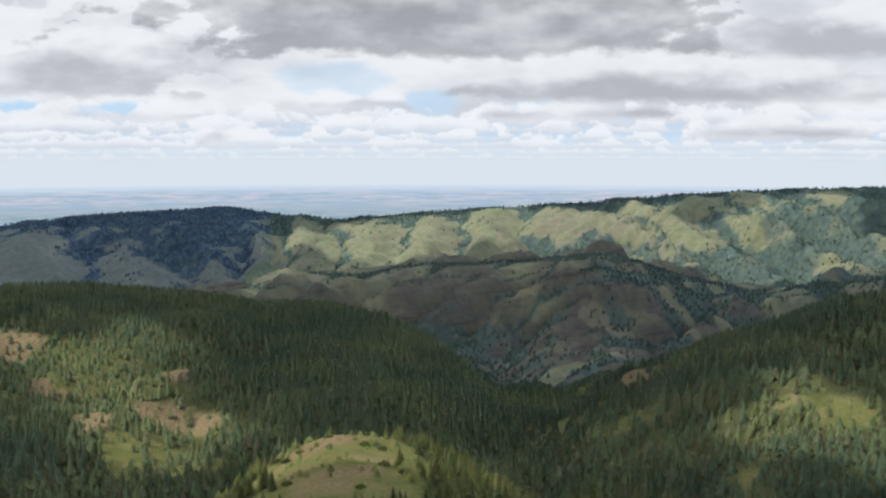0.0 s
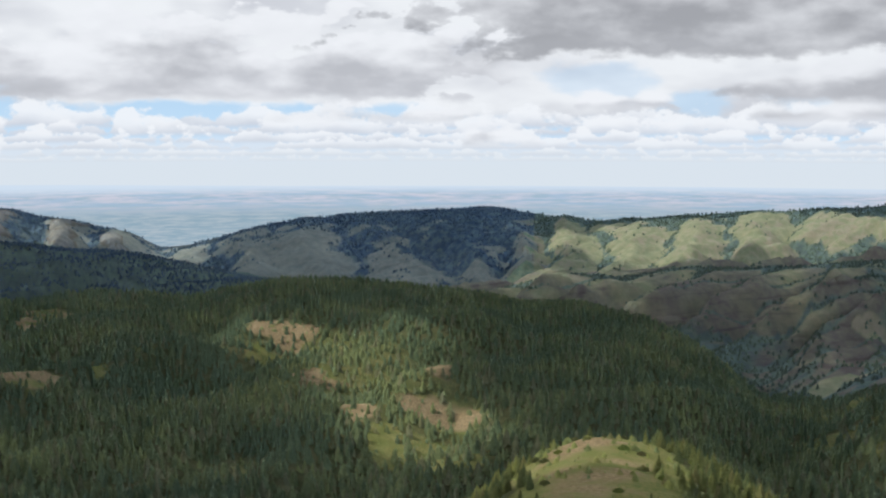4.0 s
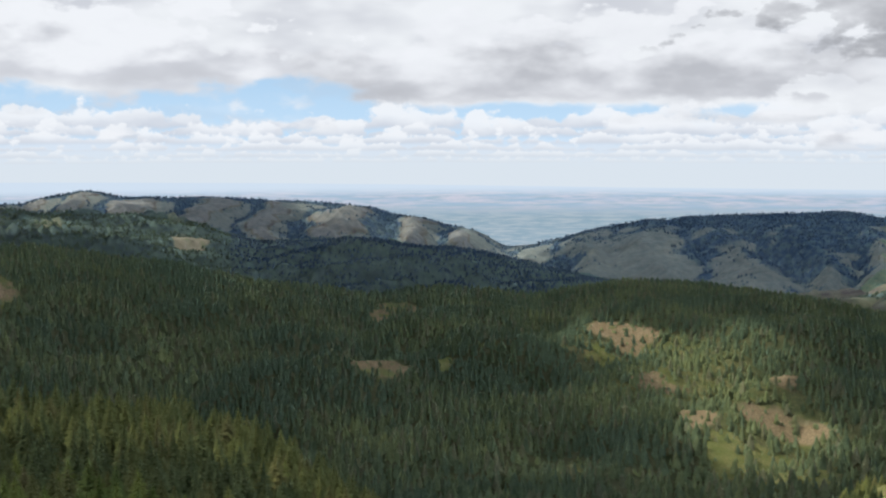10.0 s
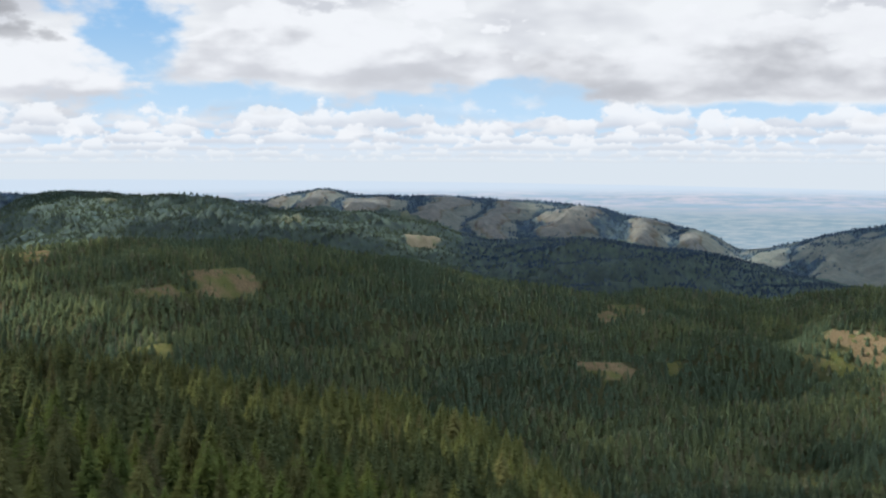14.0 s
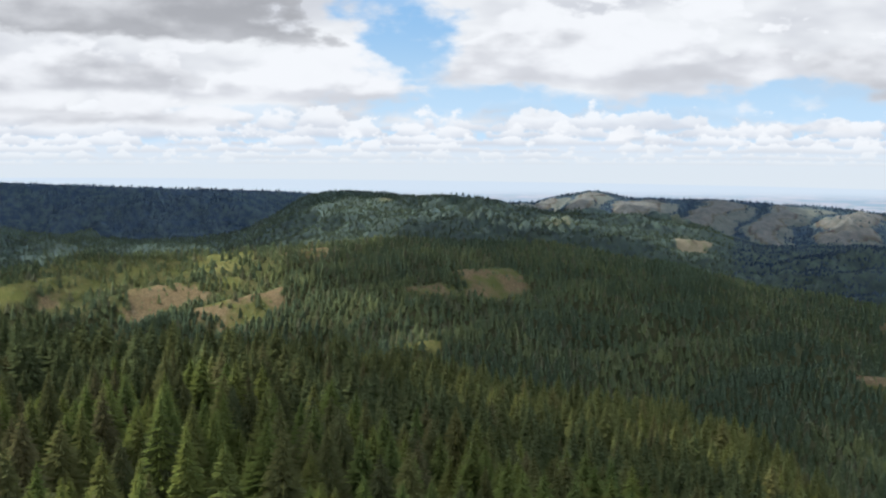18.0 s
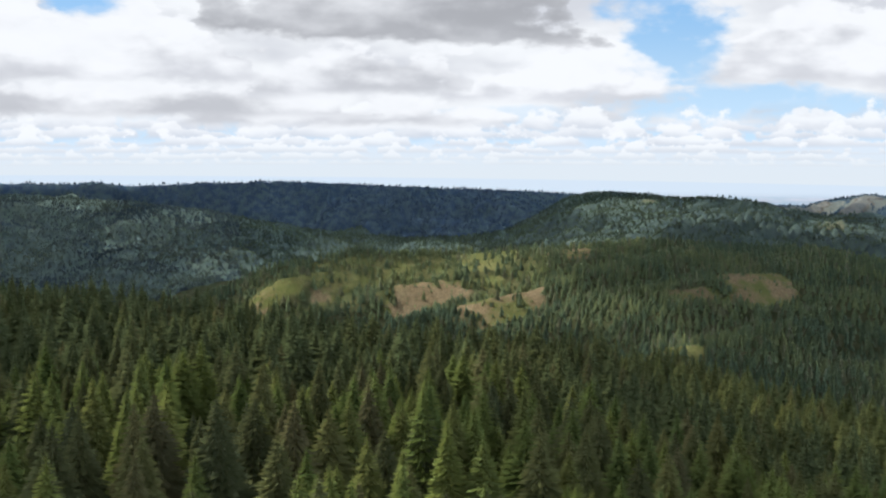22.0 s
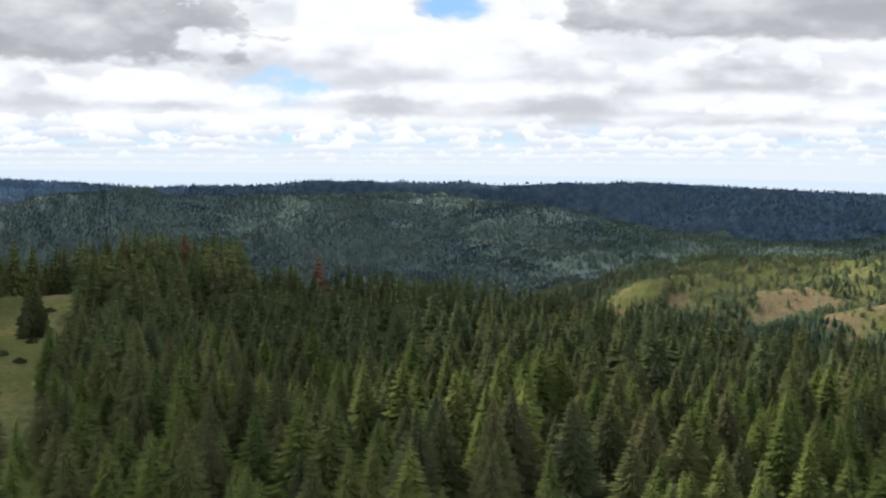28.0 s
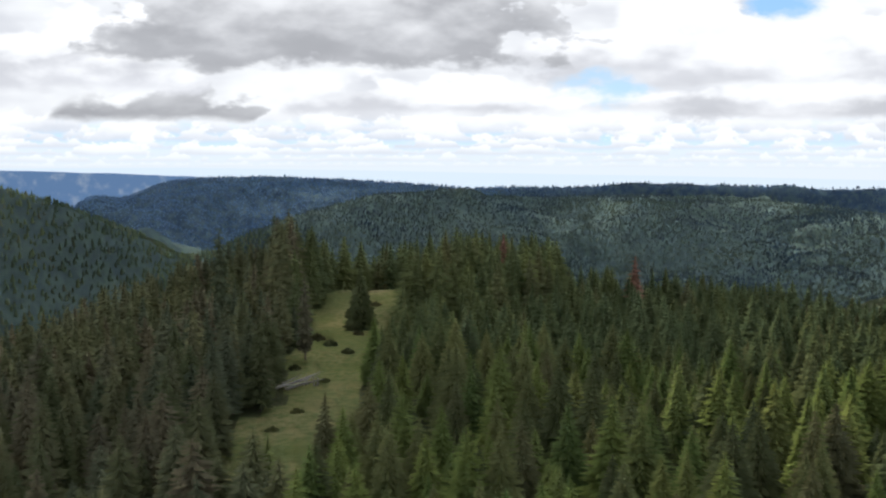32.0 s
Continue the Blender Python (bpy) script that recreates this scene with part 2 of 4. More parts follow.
def needles(dark, light, tint="tint", vary=1.0):
    def build(n, b, out):
        pos = n.add("ShaderNodeNewGeometry").outputs["Position"]
        v = n.add("ShaderNodeObjectInfo").outputs["Random"] if tint == "object" else attr(n, "tint")
        col = n.mix(v, dark, light)
        odd = n.math("FRACT", n.math("MULTIPLY", v, 7.3))
        col = n.mix(n.ramp(odd, 0.76, 0.92, 0.0, 0.42 * vary), col, tuple(c * f for c, f in zip(light, (0.92, 0.66, 1.15))))
        col = n.mix(n.ramp(odd, 0.3, 0.1, 0.0, 0.5 * vary), col, tuple(c * f for c, f in zip(light, (0.50, 0.62, 0.95))))
        grain = n.noise(pos, 1.6, 3)
        col = n.mix(n.ramp(grain, 0.3, 0.75), n.mix(0.2, col, (0.010, 0.016, 0.007)), col)
        n.put(b.inputs["Base Color"], col)
        t = n.add("ShaderNodeBsdfTranslucent")
        n.put(t.inputs[0], col)
        mx = n.add("ShaderNodeMixShader")
        mx.inputs[0].default_value = 0.22
        n.put(mx.inputs[1], b.outputs[0])
        n.put(mx.inputs[2], t.outputs[0])
        n.put(out.inputs[0], mx.outputs[0])
    return build


def bark_nodes(n, b, out):
    pos = n.add("ShaderNodeNewGeometry").outputs["Position"]
    g = n.noise(pos, 5.0, 5)
    n.put(b.inputs["Base Color"], n.mix(g, (0.045, 0.032, 0.024), (0.15, 0.105, 0.075)))
    bump(n, b, g, 0.8, 0.05)


def log_nodes(n, b, out):
    g = n.noise(n.add("ShaderNodeNewGeometry").outputs["Position"], 3.0, 5)
    n.put(b.inputs["Base Color"], n.mix(g, (0.10, 0.085, 0.07), (0.26, 0.235, 0.20)))
    bump(n, b, g, 0.8, 0.05)


def plain_nodes(n, b, out):
    """Farmland some tens of kilometres away, the pale haze painted in and given off as glow."""
    pos = n.add("ShaderNodeNewGeometry").outputs["Position"]
    sep = n.add("ShaderNodeSeparateXYZ")
    n.put(sep.inputs[0], pos)
    x, y, z = sep.outputs
    turn = n.math("ARCTAN2", n.math("MULTIPLY", x, -1.0), y)
    field = n.noise(n.xyz(n.math("MULTIPLY", turn, 20.0), n.math("MULTIPLY", z, 0.09), 0.0), 1.0, 6, 0.62)
    strip = n.noise(n.xyz(n.math("MULTIPLY", turn, 55.0), n.math("MULTIPLY", z, 0.16), 4.0), 1.0, 5, 0.62)
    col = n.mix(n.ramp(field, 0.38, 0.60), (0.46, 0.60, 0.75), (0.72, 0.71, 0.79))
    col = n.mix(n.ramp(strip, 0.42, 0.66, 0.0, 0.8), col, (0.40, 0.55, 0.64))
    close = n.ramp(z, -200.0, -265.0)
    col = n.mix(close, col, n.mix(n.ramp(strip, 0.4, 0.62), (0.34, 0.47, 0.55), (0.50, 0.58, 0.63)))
    # painted haze thickens to near white at the horizon
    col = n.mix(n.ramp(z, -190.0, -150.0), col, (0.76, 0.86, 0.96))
    # the plain is no lamp: emission replaces the light scattered by the air
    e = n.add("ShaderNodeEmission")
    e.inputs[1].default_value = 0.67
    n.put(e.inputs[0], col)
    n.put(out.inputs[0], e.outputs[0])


def distance_nodes(n, b, out):
    """A ridge tens of kilometres away, its blue haze painted in as emission."""
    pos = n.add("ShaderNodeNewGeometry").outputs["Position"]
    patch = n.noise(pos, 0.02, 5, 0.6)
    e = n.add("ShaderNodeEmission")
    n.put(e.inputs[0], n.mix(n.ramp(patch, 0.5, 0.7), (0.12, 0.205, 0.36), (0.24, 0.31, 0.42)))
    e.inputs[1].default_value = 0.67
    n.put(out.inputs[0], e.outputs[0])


def cloud_nodes(n, b, out):
    pos = n.add("ShaderNodeNewGeometry").outputs["Position"]
    g = n.noise(pos, 0.01, 4)
    t, c = n.add("ShaderNodeBsdfTranslucent"), n.add("ShaderNodeBsdfTransparent")
    n.put(t.inputs[0], (0.9, 0.9, 0.92, 1))
    mx = n.add("ShaderNodeMixShader")
    n.put(mx.inputs[0], n.ramp(g, 0.35, 0.65, 0.55, 0.41))
    n.put(mx.inputs[1], c.outputs[0])
    n.put(mx.inputs[2], t.outputs[0])
    n.put(out.inputs[0], mx.outputs[0])


GROUND = material("mountain_ground", ground_nodes)
PLAIN = material("haze_glow_farmland", plain_nodes)
DISTANCE = material("haze_glow_ridge", distance_nodes)
BARK = material("conifer_bark", bark_nodes)
LOG = material("weathered_wood", log_nodes)
CLOUD = material("cloud", cloud_nodes)
FIR = material("fir_needles", needles((0.064, 0.070, 0.028), (0.128, 0.130, 0.042), "object", 0.8), 0.8)
LARCH = material("larch_needles", needles((0.082, 0.112, 0.028), (0.140, 0.160, 0.038), "object", 0.6), 0.8)
PINE = material("pine_needles", needles((0.068, 0.074, 0.030), (0.116, 0.110, 0.048), "object"), 0.8)
RED = material("dead_needles", needles((0.130, 0.062, 0.042), (0.170, 0.085, 0.052), "object"), 0.85)
WOODS = material("forest_needles", needles((0.054, 0.074, 0.040), (0.122, 0.138, 0.054)), 0.85)
NEAR_PINES = material("near_pine_needles", needles((0.074, 0.076, 0.032), (0.150, 0.138, 0.056)), 0.85)
NEAR_WOODS = material("near_needles", needles((0.072, 0.083, 0.031), (0.154, 0.162, 0.046), vary=0.8), 0.85)
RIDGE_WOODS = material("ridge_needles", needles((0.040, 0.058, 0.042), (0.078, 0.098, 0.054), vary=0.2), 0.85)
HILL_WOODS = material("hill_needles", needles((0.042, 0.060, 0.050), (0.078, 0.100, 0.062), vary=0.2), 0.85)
# green needles made blue: the air's haze is painted into the base colour
HAZED_DISTANT_WOODS = material("hazed_distant_needles", needles((0.070, 0.118, 0.180), (0.102, 0.148, 0.188), vary=0.2), 0.85)
HAZED_FAR_WOODS = material("hazed_far_needles", needles((0.028, 0.048, 0.078), (0.060, 0.084, 0.094), vary=0.2), 0.85)
# dark tone painted haze blue, light tone painted as sunlit yellow-green
HAZED_PLATEAU_WOODS = material("hazed_plateau_needles", needles((0.030, 0.047, 0.058), (0.082, 0.098, 0.062), vary=0.2), 0.85)

# ---- the land: crest and valley lines as bearing, distance, height ----
NEAR_RIDGE = [(-60, 140, 0), (0, 140, -2), (16, 230, -42), (30, 380, -76), (35.6, 420, -56), (40.9, 440, -45), (47, 420, -34), (50.9, 400, -23), (56.6, 370, -13), (60.5, 345, -6), (64.4, 325, -2), (67.2, 325, -3), (72.2, 340, 2), (79.6, 380, 3), (87, 400, 5), (97.3, 430, 7), (105, 430, 6), (110, 380, -1), (114, 330, -4), (125, 300, -6), (180, 200, 0)]
NEAR_VALLEY = [(-60, 630, -206), (0, 672, -199), (40, 658, -192), (50, 700, -185), (60, 868, -206), (68, 1050, -248), (75, 1400, -346), (110, 1400, -360), (120, 1120, -248), (180, 840, -192)]
FOREST_MOUNTAIN = [(-45, 1260, -94), (-32, 1260, -98), (-20, 1400, -116), (-17.9, 1400, -125), (-16, 1330, -142), (-12.2, 1260, -158), (-9.2, 1190, -199), (-5.8, 1190, -235), (-2.6, 1400, -269), (-0.4, 1610, -235), (2.2, 1750, -213), (4.9, 1820, -200), (8.8, 1890, -202), (12.6, 1960, -193), (16.4, 2030, -184), (19.9, 1960, -178), (23.9, 1890, -189), (28.5, 1820, -171), (31.6, 1750, -175), (34.1, 1750, -168), (37, 1750, -150), (40.9, 1750, -123), (43.5, 1750, -111), (46.5, 1750, -97), (53.5, 1680, -87), (58.8, 1680, -93)]
FOREST_MOUNTAIN_WEST = [(64, 1680, -105), (67.7, 1680, -105), (71.3, 1610, -111), (76, 1610, -170), (85, 1680, -284), (100, 1820, -378), (112, 1820, -312), (118, 1680, -224), (140, 1540, -175)]
MIDDLE_RIDGE = [(-45, 2660, -231), (-19.9, 2660, -235), (-17.1, 2800, -280), (-14.2, 2800, -294), (-12.2, 2800, -275), (-9.6, 2800, -240), (-7.3, 2730, -206), (-5.7, 2744, -220), (-1.7, 2800, -241), (1.4, 2800, -244), (3.5, 2800, -266), (7, 2800, -262), (9.3, 2800, -298), (13.3, 2800, -315), (18.6, 2800, -296), (22.5, 2870, -263), (24.9, 2940, -240), (26.5, 2940, -219), (29, 2940, -210), (32.3, 2940, -189), (36.5, 2940, -203), (37.8, 2940, -185), (39.6, 2940, -157), (42.7, 2940, -130), (46, 2940, -130)]
MIDDLE_RIDGE_WEST = [(48.5, 3010, -112), (50.9, 3080, -93), (56.2, 3220, -87), (57.8, 3290, -100), (59.6, 3220, -161), (61.5, 3150, -192), (66, 3080, -200), (70, 3290, -188), (74, 3500, -154), (78, 3640, -128), (82, 3668, -112), (86, 3640, -105), (89.5, 3570, -105), (93, 3472, -107), (94.6, 3365, -84), (98.0, 3183, -85), (99.8, 3087, -104), (101.5, 2992, -122), (103.3, 2898, -147), (105.0, 2803, -183), (106.0, 2500, -184), (107.1, 2347, -166), (108.4, 2299, -133), (110.1, 2240, -97), (111.7, 2182, -63), (113.0, 2136, -38), (114.1, 2100, -30), (114.9, 2100, -19), (122, 2100, 20), (140, 2100, -63)]
FAR_RIDGE = [(-45, 3950, -98), (-19.8, 3950, -106), (-13.4, 3950, -127), (-8.3, 3950, -152), (-5.7, 3950, -173), (-1.7, 3950, -185), (2.2, 3950, -206), (4.8, 3950, -222), (7.5, 4150, -215), (10, 4150, -189), (13.8, 4150, -201), (17.5, 4150, -218), (19.9, 4150, -242), (21.2, 4150, -260), (23.8, 4200, -312), (25.2, 4200, -330), (26.4, 4200, -273), (29, 4250, -234), (31.6, 4250, -194), (34, 4250, -174), (38.8, 4250, -156), (42.7, 4250, -154), (44, 4250, -128), (45.2, 4250, -134), (47.2, 4250, -173)]
FAR_RIDGE_WEST = [(50, 4250, -168), (55, 3950, -139), (58.8, 3850, -114), (63.9, 3750, -95), (71.2, 3750, -77), (76.9, 3750, -83), (82, 3750, -81), (86.9, 3750, -70), (87.9, 3800, -85), (93.3, 3950, -99), (97.1, 4067, -87), (99.8, 4109, -77), (103.2, 4163, -68), (106.3, 4212, -70), (108.0, 4238, -89), (109.6, 4262, -144), (110.9, 4282, -131), (111.7, 4295, -157), (112.3, 4300, -225), (114.5, 4350, -260), (140, 4350, -240)]
HORIZON = [(-60, 4930, -155), (20, 4930, -154), (50, 4930, -122), (90, 4930, -83), (107, 4930, -57), (180, 4930, -52)]

FULL = np.arange(-180.0, 180.0, 0.1)


def crest(*lists):
    """Distance and height of a crest line for any bearing, from its turning points, with the corners rounded off."""
    pts = sorted(p for part in lists for p in part)
    a = np.array([p[0] for p in pts])
    k = np.exp(-0.5 * (np.arange(-12, 13) * 0.1 / 0.35) ** 2)
    k /= k.sum()
    out = []
    for i in (1, 2):
        v = np.interp(FULL, a, [p[i] for p in pts], period=360)
        out.append(np.convolve(np.concatenate([v[-12:], v, v[:12]]), k, "valid"))
    return out


def at(line, bearing):
    return np.interp(bearing, FULL, line[0], period=360), np.interp(bearing, FULL, line[1], period=360)


LINES = [crest(NEAR_RIDGE), crest(NEAR_VALLEY), crest(FOREST_MOUNTAIN, FOREST_MOUNTAIN_WEST),
         crest(MIDDLE_RIDGE, MIDDLE_RIDGE_WEST), crest(FAR_RIDGE, FAR_RIDGE_WEST), crest(HORIZON)]


def hash2(i, j, seed):
    h = (i * 374761393 + j * 668265263 + seed * 974634541) & 0x7FFFFFFF
    h = ((h ^ (h >> 13)) * 1274126177) & 0x7FFFFFFF
    return ((h ^ (h >> 16)) & 0xFFFF) / 65535.0


def vnoise(x, y, seed=0):
    """Smooth value noise, 0 to 1."""
    xi, yi = np.floor(x).astype(np.int64), np.floor(y).astype(np.int64)
    u, v = x - xi, y - yi
    u, v = u * u * (3 - 2 * u), v * v * (3 - 2 * v)
    a, b = hash2(xi, yi, seed), hash2(xi + 1, yi, seed)
    c, d = hash2(xi, yi + 1, seed), hash2(xi + 1, yi + 1, seed)
    return (a * (1 - u) + b * u) * (1 - v) + (c * (1 - u) + d * u) * v


def fbm(x, y, seed=0, octaves=4):
    s, amp, tot = 0.0, 1.0, 0.0
    x, y = 0.80 * x + 0.60 * y, 0.80 * y - 0.60 * x
    for o in range(octaves):
        s, tot = s + amp * vnoise(x * 2 ** o + 17.3 * o, y * 2 ** o - 9.1 * o, seed + o), tot + amp
        amp *= 0.5
        x, y = 0.877 * x - 0.479 * y, 0.877 * y + 0.479 * x
    return s / tot


def blob(x, y, cx, cy, rx, ry, turn=0.0):
    """1 in the middle of an ellipse on the map, 0.5 at its rim, 0 well outside."""
    c, s = math.cos(radians(turn)), math.sin(radians(turn))
    dx, dy = x - cx, y - cy
    q = np.sqrt(((dx * c + dy * s) / rx) ** 2 + ((dy * c - dx * s) / ry) ** 2)
    return np.clip(1.5 - q, 0, 1)


def place(bearing, dist):
    b = radians(bearing)
    return -math.sin(b) * dist, math.cos(b) * dist


GRAIN = 1.4  # size of the land's forms, against which the noise below is scaled


def ravine(x, y, zone):
    """Signed distance from the nearest ravine, about -1 to 1: 0 in its bed, one sign on either side."""
    r = np.hypot(x, y)
    b = np.degrees(np.arctan2(-x, y))
    lean = np.select([zone == 2, zone == 1], [0.75, 0.3], np.interp(b, [-9, -4, 7, 12], [-0.5, 0.1, 0.1, -0.5]))
    lane = np.arctan2(-x, y) * r + lean * (r - np.where(zone == 2, 2660, 3850))
    u, v = x / GRAIN, y / GRAIN
    t = lane / np.where(zone == 2, 190, 200) + 1.5 * fbm(u / 300, v / 300, 3) + 0.30 * fbm(u / 60, v / 60, 4, 3)
    return 2 * (t - np.floor(t)) - 1


def rill(x, y):
    """Small side gullies, 0 in their beds and 1 on the ribs between them."""
    r = np.hypot(x, y)
    u, v = x / GRAIN, y / GRAIN
    t = (np.arctan2(-x, y) * r + 0.9 * r + 90 * fbm(u / 130, v / 130, 6, 3)) / 74
    return np.abs(2 * (t - np.floor(t)) - 1)


def relief(x, y):
    """Height of the ground, which face it belongs to (0 near ridge, 1 forest mountain, 2 middle ridge, 3 far ridge, 4 plain) and how far up that face it lies."""
    r = np.hypot(x, y)
    b = np.degrees(np.arctan2(-x, y))
    u, v = x / GRAIN, y / GRAIN
    (ra, za), (rv, zv), (rm, zm), (rd, zd), (rf, zf), (rh, zh) = [at(line, b) for line in LINES]
    v2r, v2z = rm + 0.42 * (rd - rm), np.minimum(zm, zd) - 63 - 35 * vnoise(b * 0.08, b * 0, 5)
    v3r, v3z = rd + 0.35 * (rf - rd), np.minimum(zd, zf) - 84
    v4r, v4z = rf + 130, zf - 190
    v5r, v5z = rh - 320, zh - 150
    knots_r = [0 * r, ra, rv, rm, v2r, rd, v3r, rf, v4r, v5r, rh]
    knots_z = [0 * r + 2, za, zv, zm, v2z, zd, v3z, zf, v4z, v5z, zh]
    z, zone, up = zh.copy(), np.full(r.shape, 4), np.zeros(r.shape)
    for i in range(10):
        r0, r1, z0, z1 = knots_r[i], knots_r[i + 1], knots_z[i], knots_z[i + 1]
        w = np.clip((r - r0) / (r1 - r0), 0, 1)
        s = 0.45 * w + 0.55 * w * w * (3 - 2 * w)
        sel = (r >= r0) & (r < r1)
        z = np.where(sel, z0 + (z1 - z0) * s, z)
        zone = np.where(sel, (0, 0, 1, 1, 2, 2, 3, 3, 4, 4)[i], zone)
        up = np.where(sel, w if i % 2 == 0 else 1 - w, up)
    # gullies and spurs that run down the faces, then small swells
    side = np.sin(np.pi * np.clip(up, 0, 1))
    depth = np.select([zone == 1, zone == 2, zone == 3], [25.0, 84.0, 80.0], 0.0) * np.where((zone == 3) & (b > 8), 0.8, 1.0)
    gully = np.abs(ravine(x, y, zone))
    depth = depth * np.interp(fbm(u / 190, v / 190, 9, 2), [0.3, 0.65], [0.45, 1.15])
    wild = np.where(zone >= 2, np.clip((b - 50) / 6, 0, 1), 0)
    depth = depth * (1 - wild)
    z = z + wild * side * (85 * (np.abs(2 * fbm(u / 260, v / 260, 13) - 1) - 0.25) + 60 * (np.abs(2 * fbm(u / 90, v / 90, 14, 3) - 1) - 0.25))
    z = z + side * depth * ((gully - 0.5) + np.where(zone == 1, 0.0, 0.3) * (rill(x, y) - 0.5))
    swell = np.clip((r - 110) / 700, 0, 1) * (r < 4450)
    z = z + swell * (10 * (fbm(u / 70, v / 70, 11) - 0.5) + (zone == 1) * side * 60 * (np.abs(2 * fbm(u / 210, v / 210, 15, 3) - 1) - 0.25))
    z = z + 1.6 * (fbm(x / 23, y / 23, 12, 2) - 0.5)
    # grassy knoll on a spur below the drone's own ridge
    kx, ky = place(4.6, 581)
    c, s = math.cos(radians(4.6)), math.sin(radians(4.6))
    t, w = (x - kx) * c + (y - ky) * s, -(x - kx) * s + (y - ky) * c
    z = z + 87 * np.exp(-(t / np.where(t > 0, 125, 84)) ** 2 - np.where(w > 0, w / 105, w / 182) ** 2)
    return z, zone, up


def masks(x, y, zone, up, front):
    """Share of trees, of bare soil and of rocky slope on the ground."""
    r, b = np.hypot(x, y), np.degrees(np.arctan2(-x, y))
    u, v = x / GRAIN, y / GRAIN
    patch, fine = fbm(u / 160, v / 160, 21), fbm(u / 45, v / 45, 22)
    speck = fbm(u / 15, v / 15, 23, 3)
    bed = ravine(x, y, zone)
    shady = np.clip(1.5 - np.abs(bed + 0.2) / 0.2, 0, 1)  # one flank of each ravine is wooded
    brush = np.clip(1.4 - rill(x, y) / 0.2, 0, 1)  # bushes in the beds of the side gullies
    wood, bare, rock = np.ones(r.shape), np.zeros(r.shape), np.zeros(r.shape)
    wood = np.where(zone == 1, np.minimum(wood, np.clip(0.75 + 2.4 * (fine - 0.33), np.where(b > 40, 0.75, 0.45), 1)), wood)
    wood = np.where((zone == 1) & (b < -4), np.clip(0.84 + 1.6 * (fine - 0.5) + 0.8 * (patch - 0.5), 0.3, 1), wood)
    bare = np.where((zone == 1) & (b < -4), 0.35 + 1.2 * (fine - 0.5), bare)
    # dry middle ridge, its ravines wooded; wooded ridges farther round
    w = b + 7 * (patch - 0.5) + 4 * (fine - 0.5)
    dry = (zone == 2) & (w < 12)
    wood = np.where(dry, np.clip(1.0 * shady + 0.75 * brush + 0.8 * (up > 0.96) + 1.1 * (fine - 0.62) + 2.4 * np.clip(0.45 + 0.5 * (patch - 0.5) - up, 0, 1) * (w > -6), 0, 1), wood)
    wood = np.where(dry & (w <= -6), np.clip(wood + 1.8 * (fine - 0.46) + 0.22, 0, 1), wood)
    rock = np.where(dry, 0.64 - 0.2 * np.clip(3 * (up - 0.55) + 2 * (patch - 0.5), 0, 1), rock)
    bare = np.where(dry, 0.3, bare)
    wooded = (zone == 2) & (w >= 12)
    wood = np.where(wooded, np.minimum(wood, np.clip(np.where(w > 52, 1.15, 0.95) + 2.6 * (patch - 0.42) + 1.8 * (fine - 0.5), np.where(w > 52, 0.55, 0.15), 1)), wood)
    bare = np.where(wooded & (w < 40), 0.5 + 0.6 * (fine - 0.5), bare)
    # far ridges: green hills, dry hills, forest plateau
    green, hills, dry_hills, plateau = [(zone == 3) & (w >= lo) & (w < hi) for lo, hi in ((-99, 8), (8, 26), (26, 50), (50, 999))]
    wood = np.where(green, np.clip(0.9 * shady + 0.3 * brush + 1.0 * np.clip((up - 0.8 + 0.4 * (patch - 0.5)) * 8, 0, 1) + 1.8 * (fine - 0.60), 0, 1), wood)
    wood = np.where(green & (w < -9), np.clip(wood + 1.8 * (patch - 0.40) + 0.8 * (fine - 0.5), 0, 1), wood)
    bare = np.where(green, 0.40 + 0.35 * (patch - 0.5) + 0.5 * (fine - 0.5), bare)
    valley = np.clip(1.3 - np.abs(w - 13.4) / 4.5, 0, 1)
    wood = np.where(hills, np.clip(0.9 * valley + 3.0 * (patch - 0.5) + 1.5 * (up - 0.7) + 2.0 * (fine - 0.5) + 0.5 * shady, 0, 1), wood)
    spur = np.clip((np.abs(bed) - 0.5) * 4 + 3 * (fine - 0.5), 0, 1) * (up < 0.93)
    wood = np.where(dry_hills, np.clip(0.22 + 2.0 * (patch - 0.5) + 0.7 * (up > 0.9) + 0.8 * shady - 0.6 * spur + 1.2 * (fine - 0.5), 0, 1), wood)
    rock = np.where(hills | dry_hills, 0.92 - 0.75 * spur * np.where(dry_hills, 0.9, 0.0), rock)
    bare = np.where(hills | dry_hills, 0.72, bare)
    wood = np.where(plateau, np.clip(np.where(w > 92, 1.5, 1.2) + 2.2 * (patch - 0.5) + 2.6 * (fine - 0.55), 0.6, 1), wood)
    # thinned woods, then clearings
    for cb, cd, cw, ch, left in THIN_WOODS:
        cx, cy = place(cb, cd)
        wood = np.minimum(wood, 1 - (1 - left) * np.clip(1.6 * blob(x, y, cx, cy, cw, ch, cb), 0, 1))
    for cb, cd, cw, ch, soil in CLEARINGS:
        cx, cy = place(cb, cd)
        k = blob(x, y, cx, cy, cw, ch, cb)
        k = np.where(k > 0, np.clip(k + 0.9 * (speck - 0.5) + 0.8 * (fine - 0.5), 0, 1), 0)
        wood = np.minimum(wood, 1 - np.clip(0.95 - 0.9 * (fine - 0.5), 0.4, 0.97) * np.clip(2.4 * k - 0.55, 0, 1))
        bare = np.where(k > 0.35, np.maximum(bare * (k < 0.5), soil + 1.0 * (speck - 0.5) + 0.3 * (patch - 0.5)), bare)
        rock = np.where(k > 0.35, 0, rock)
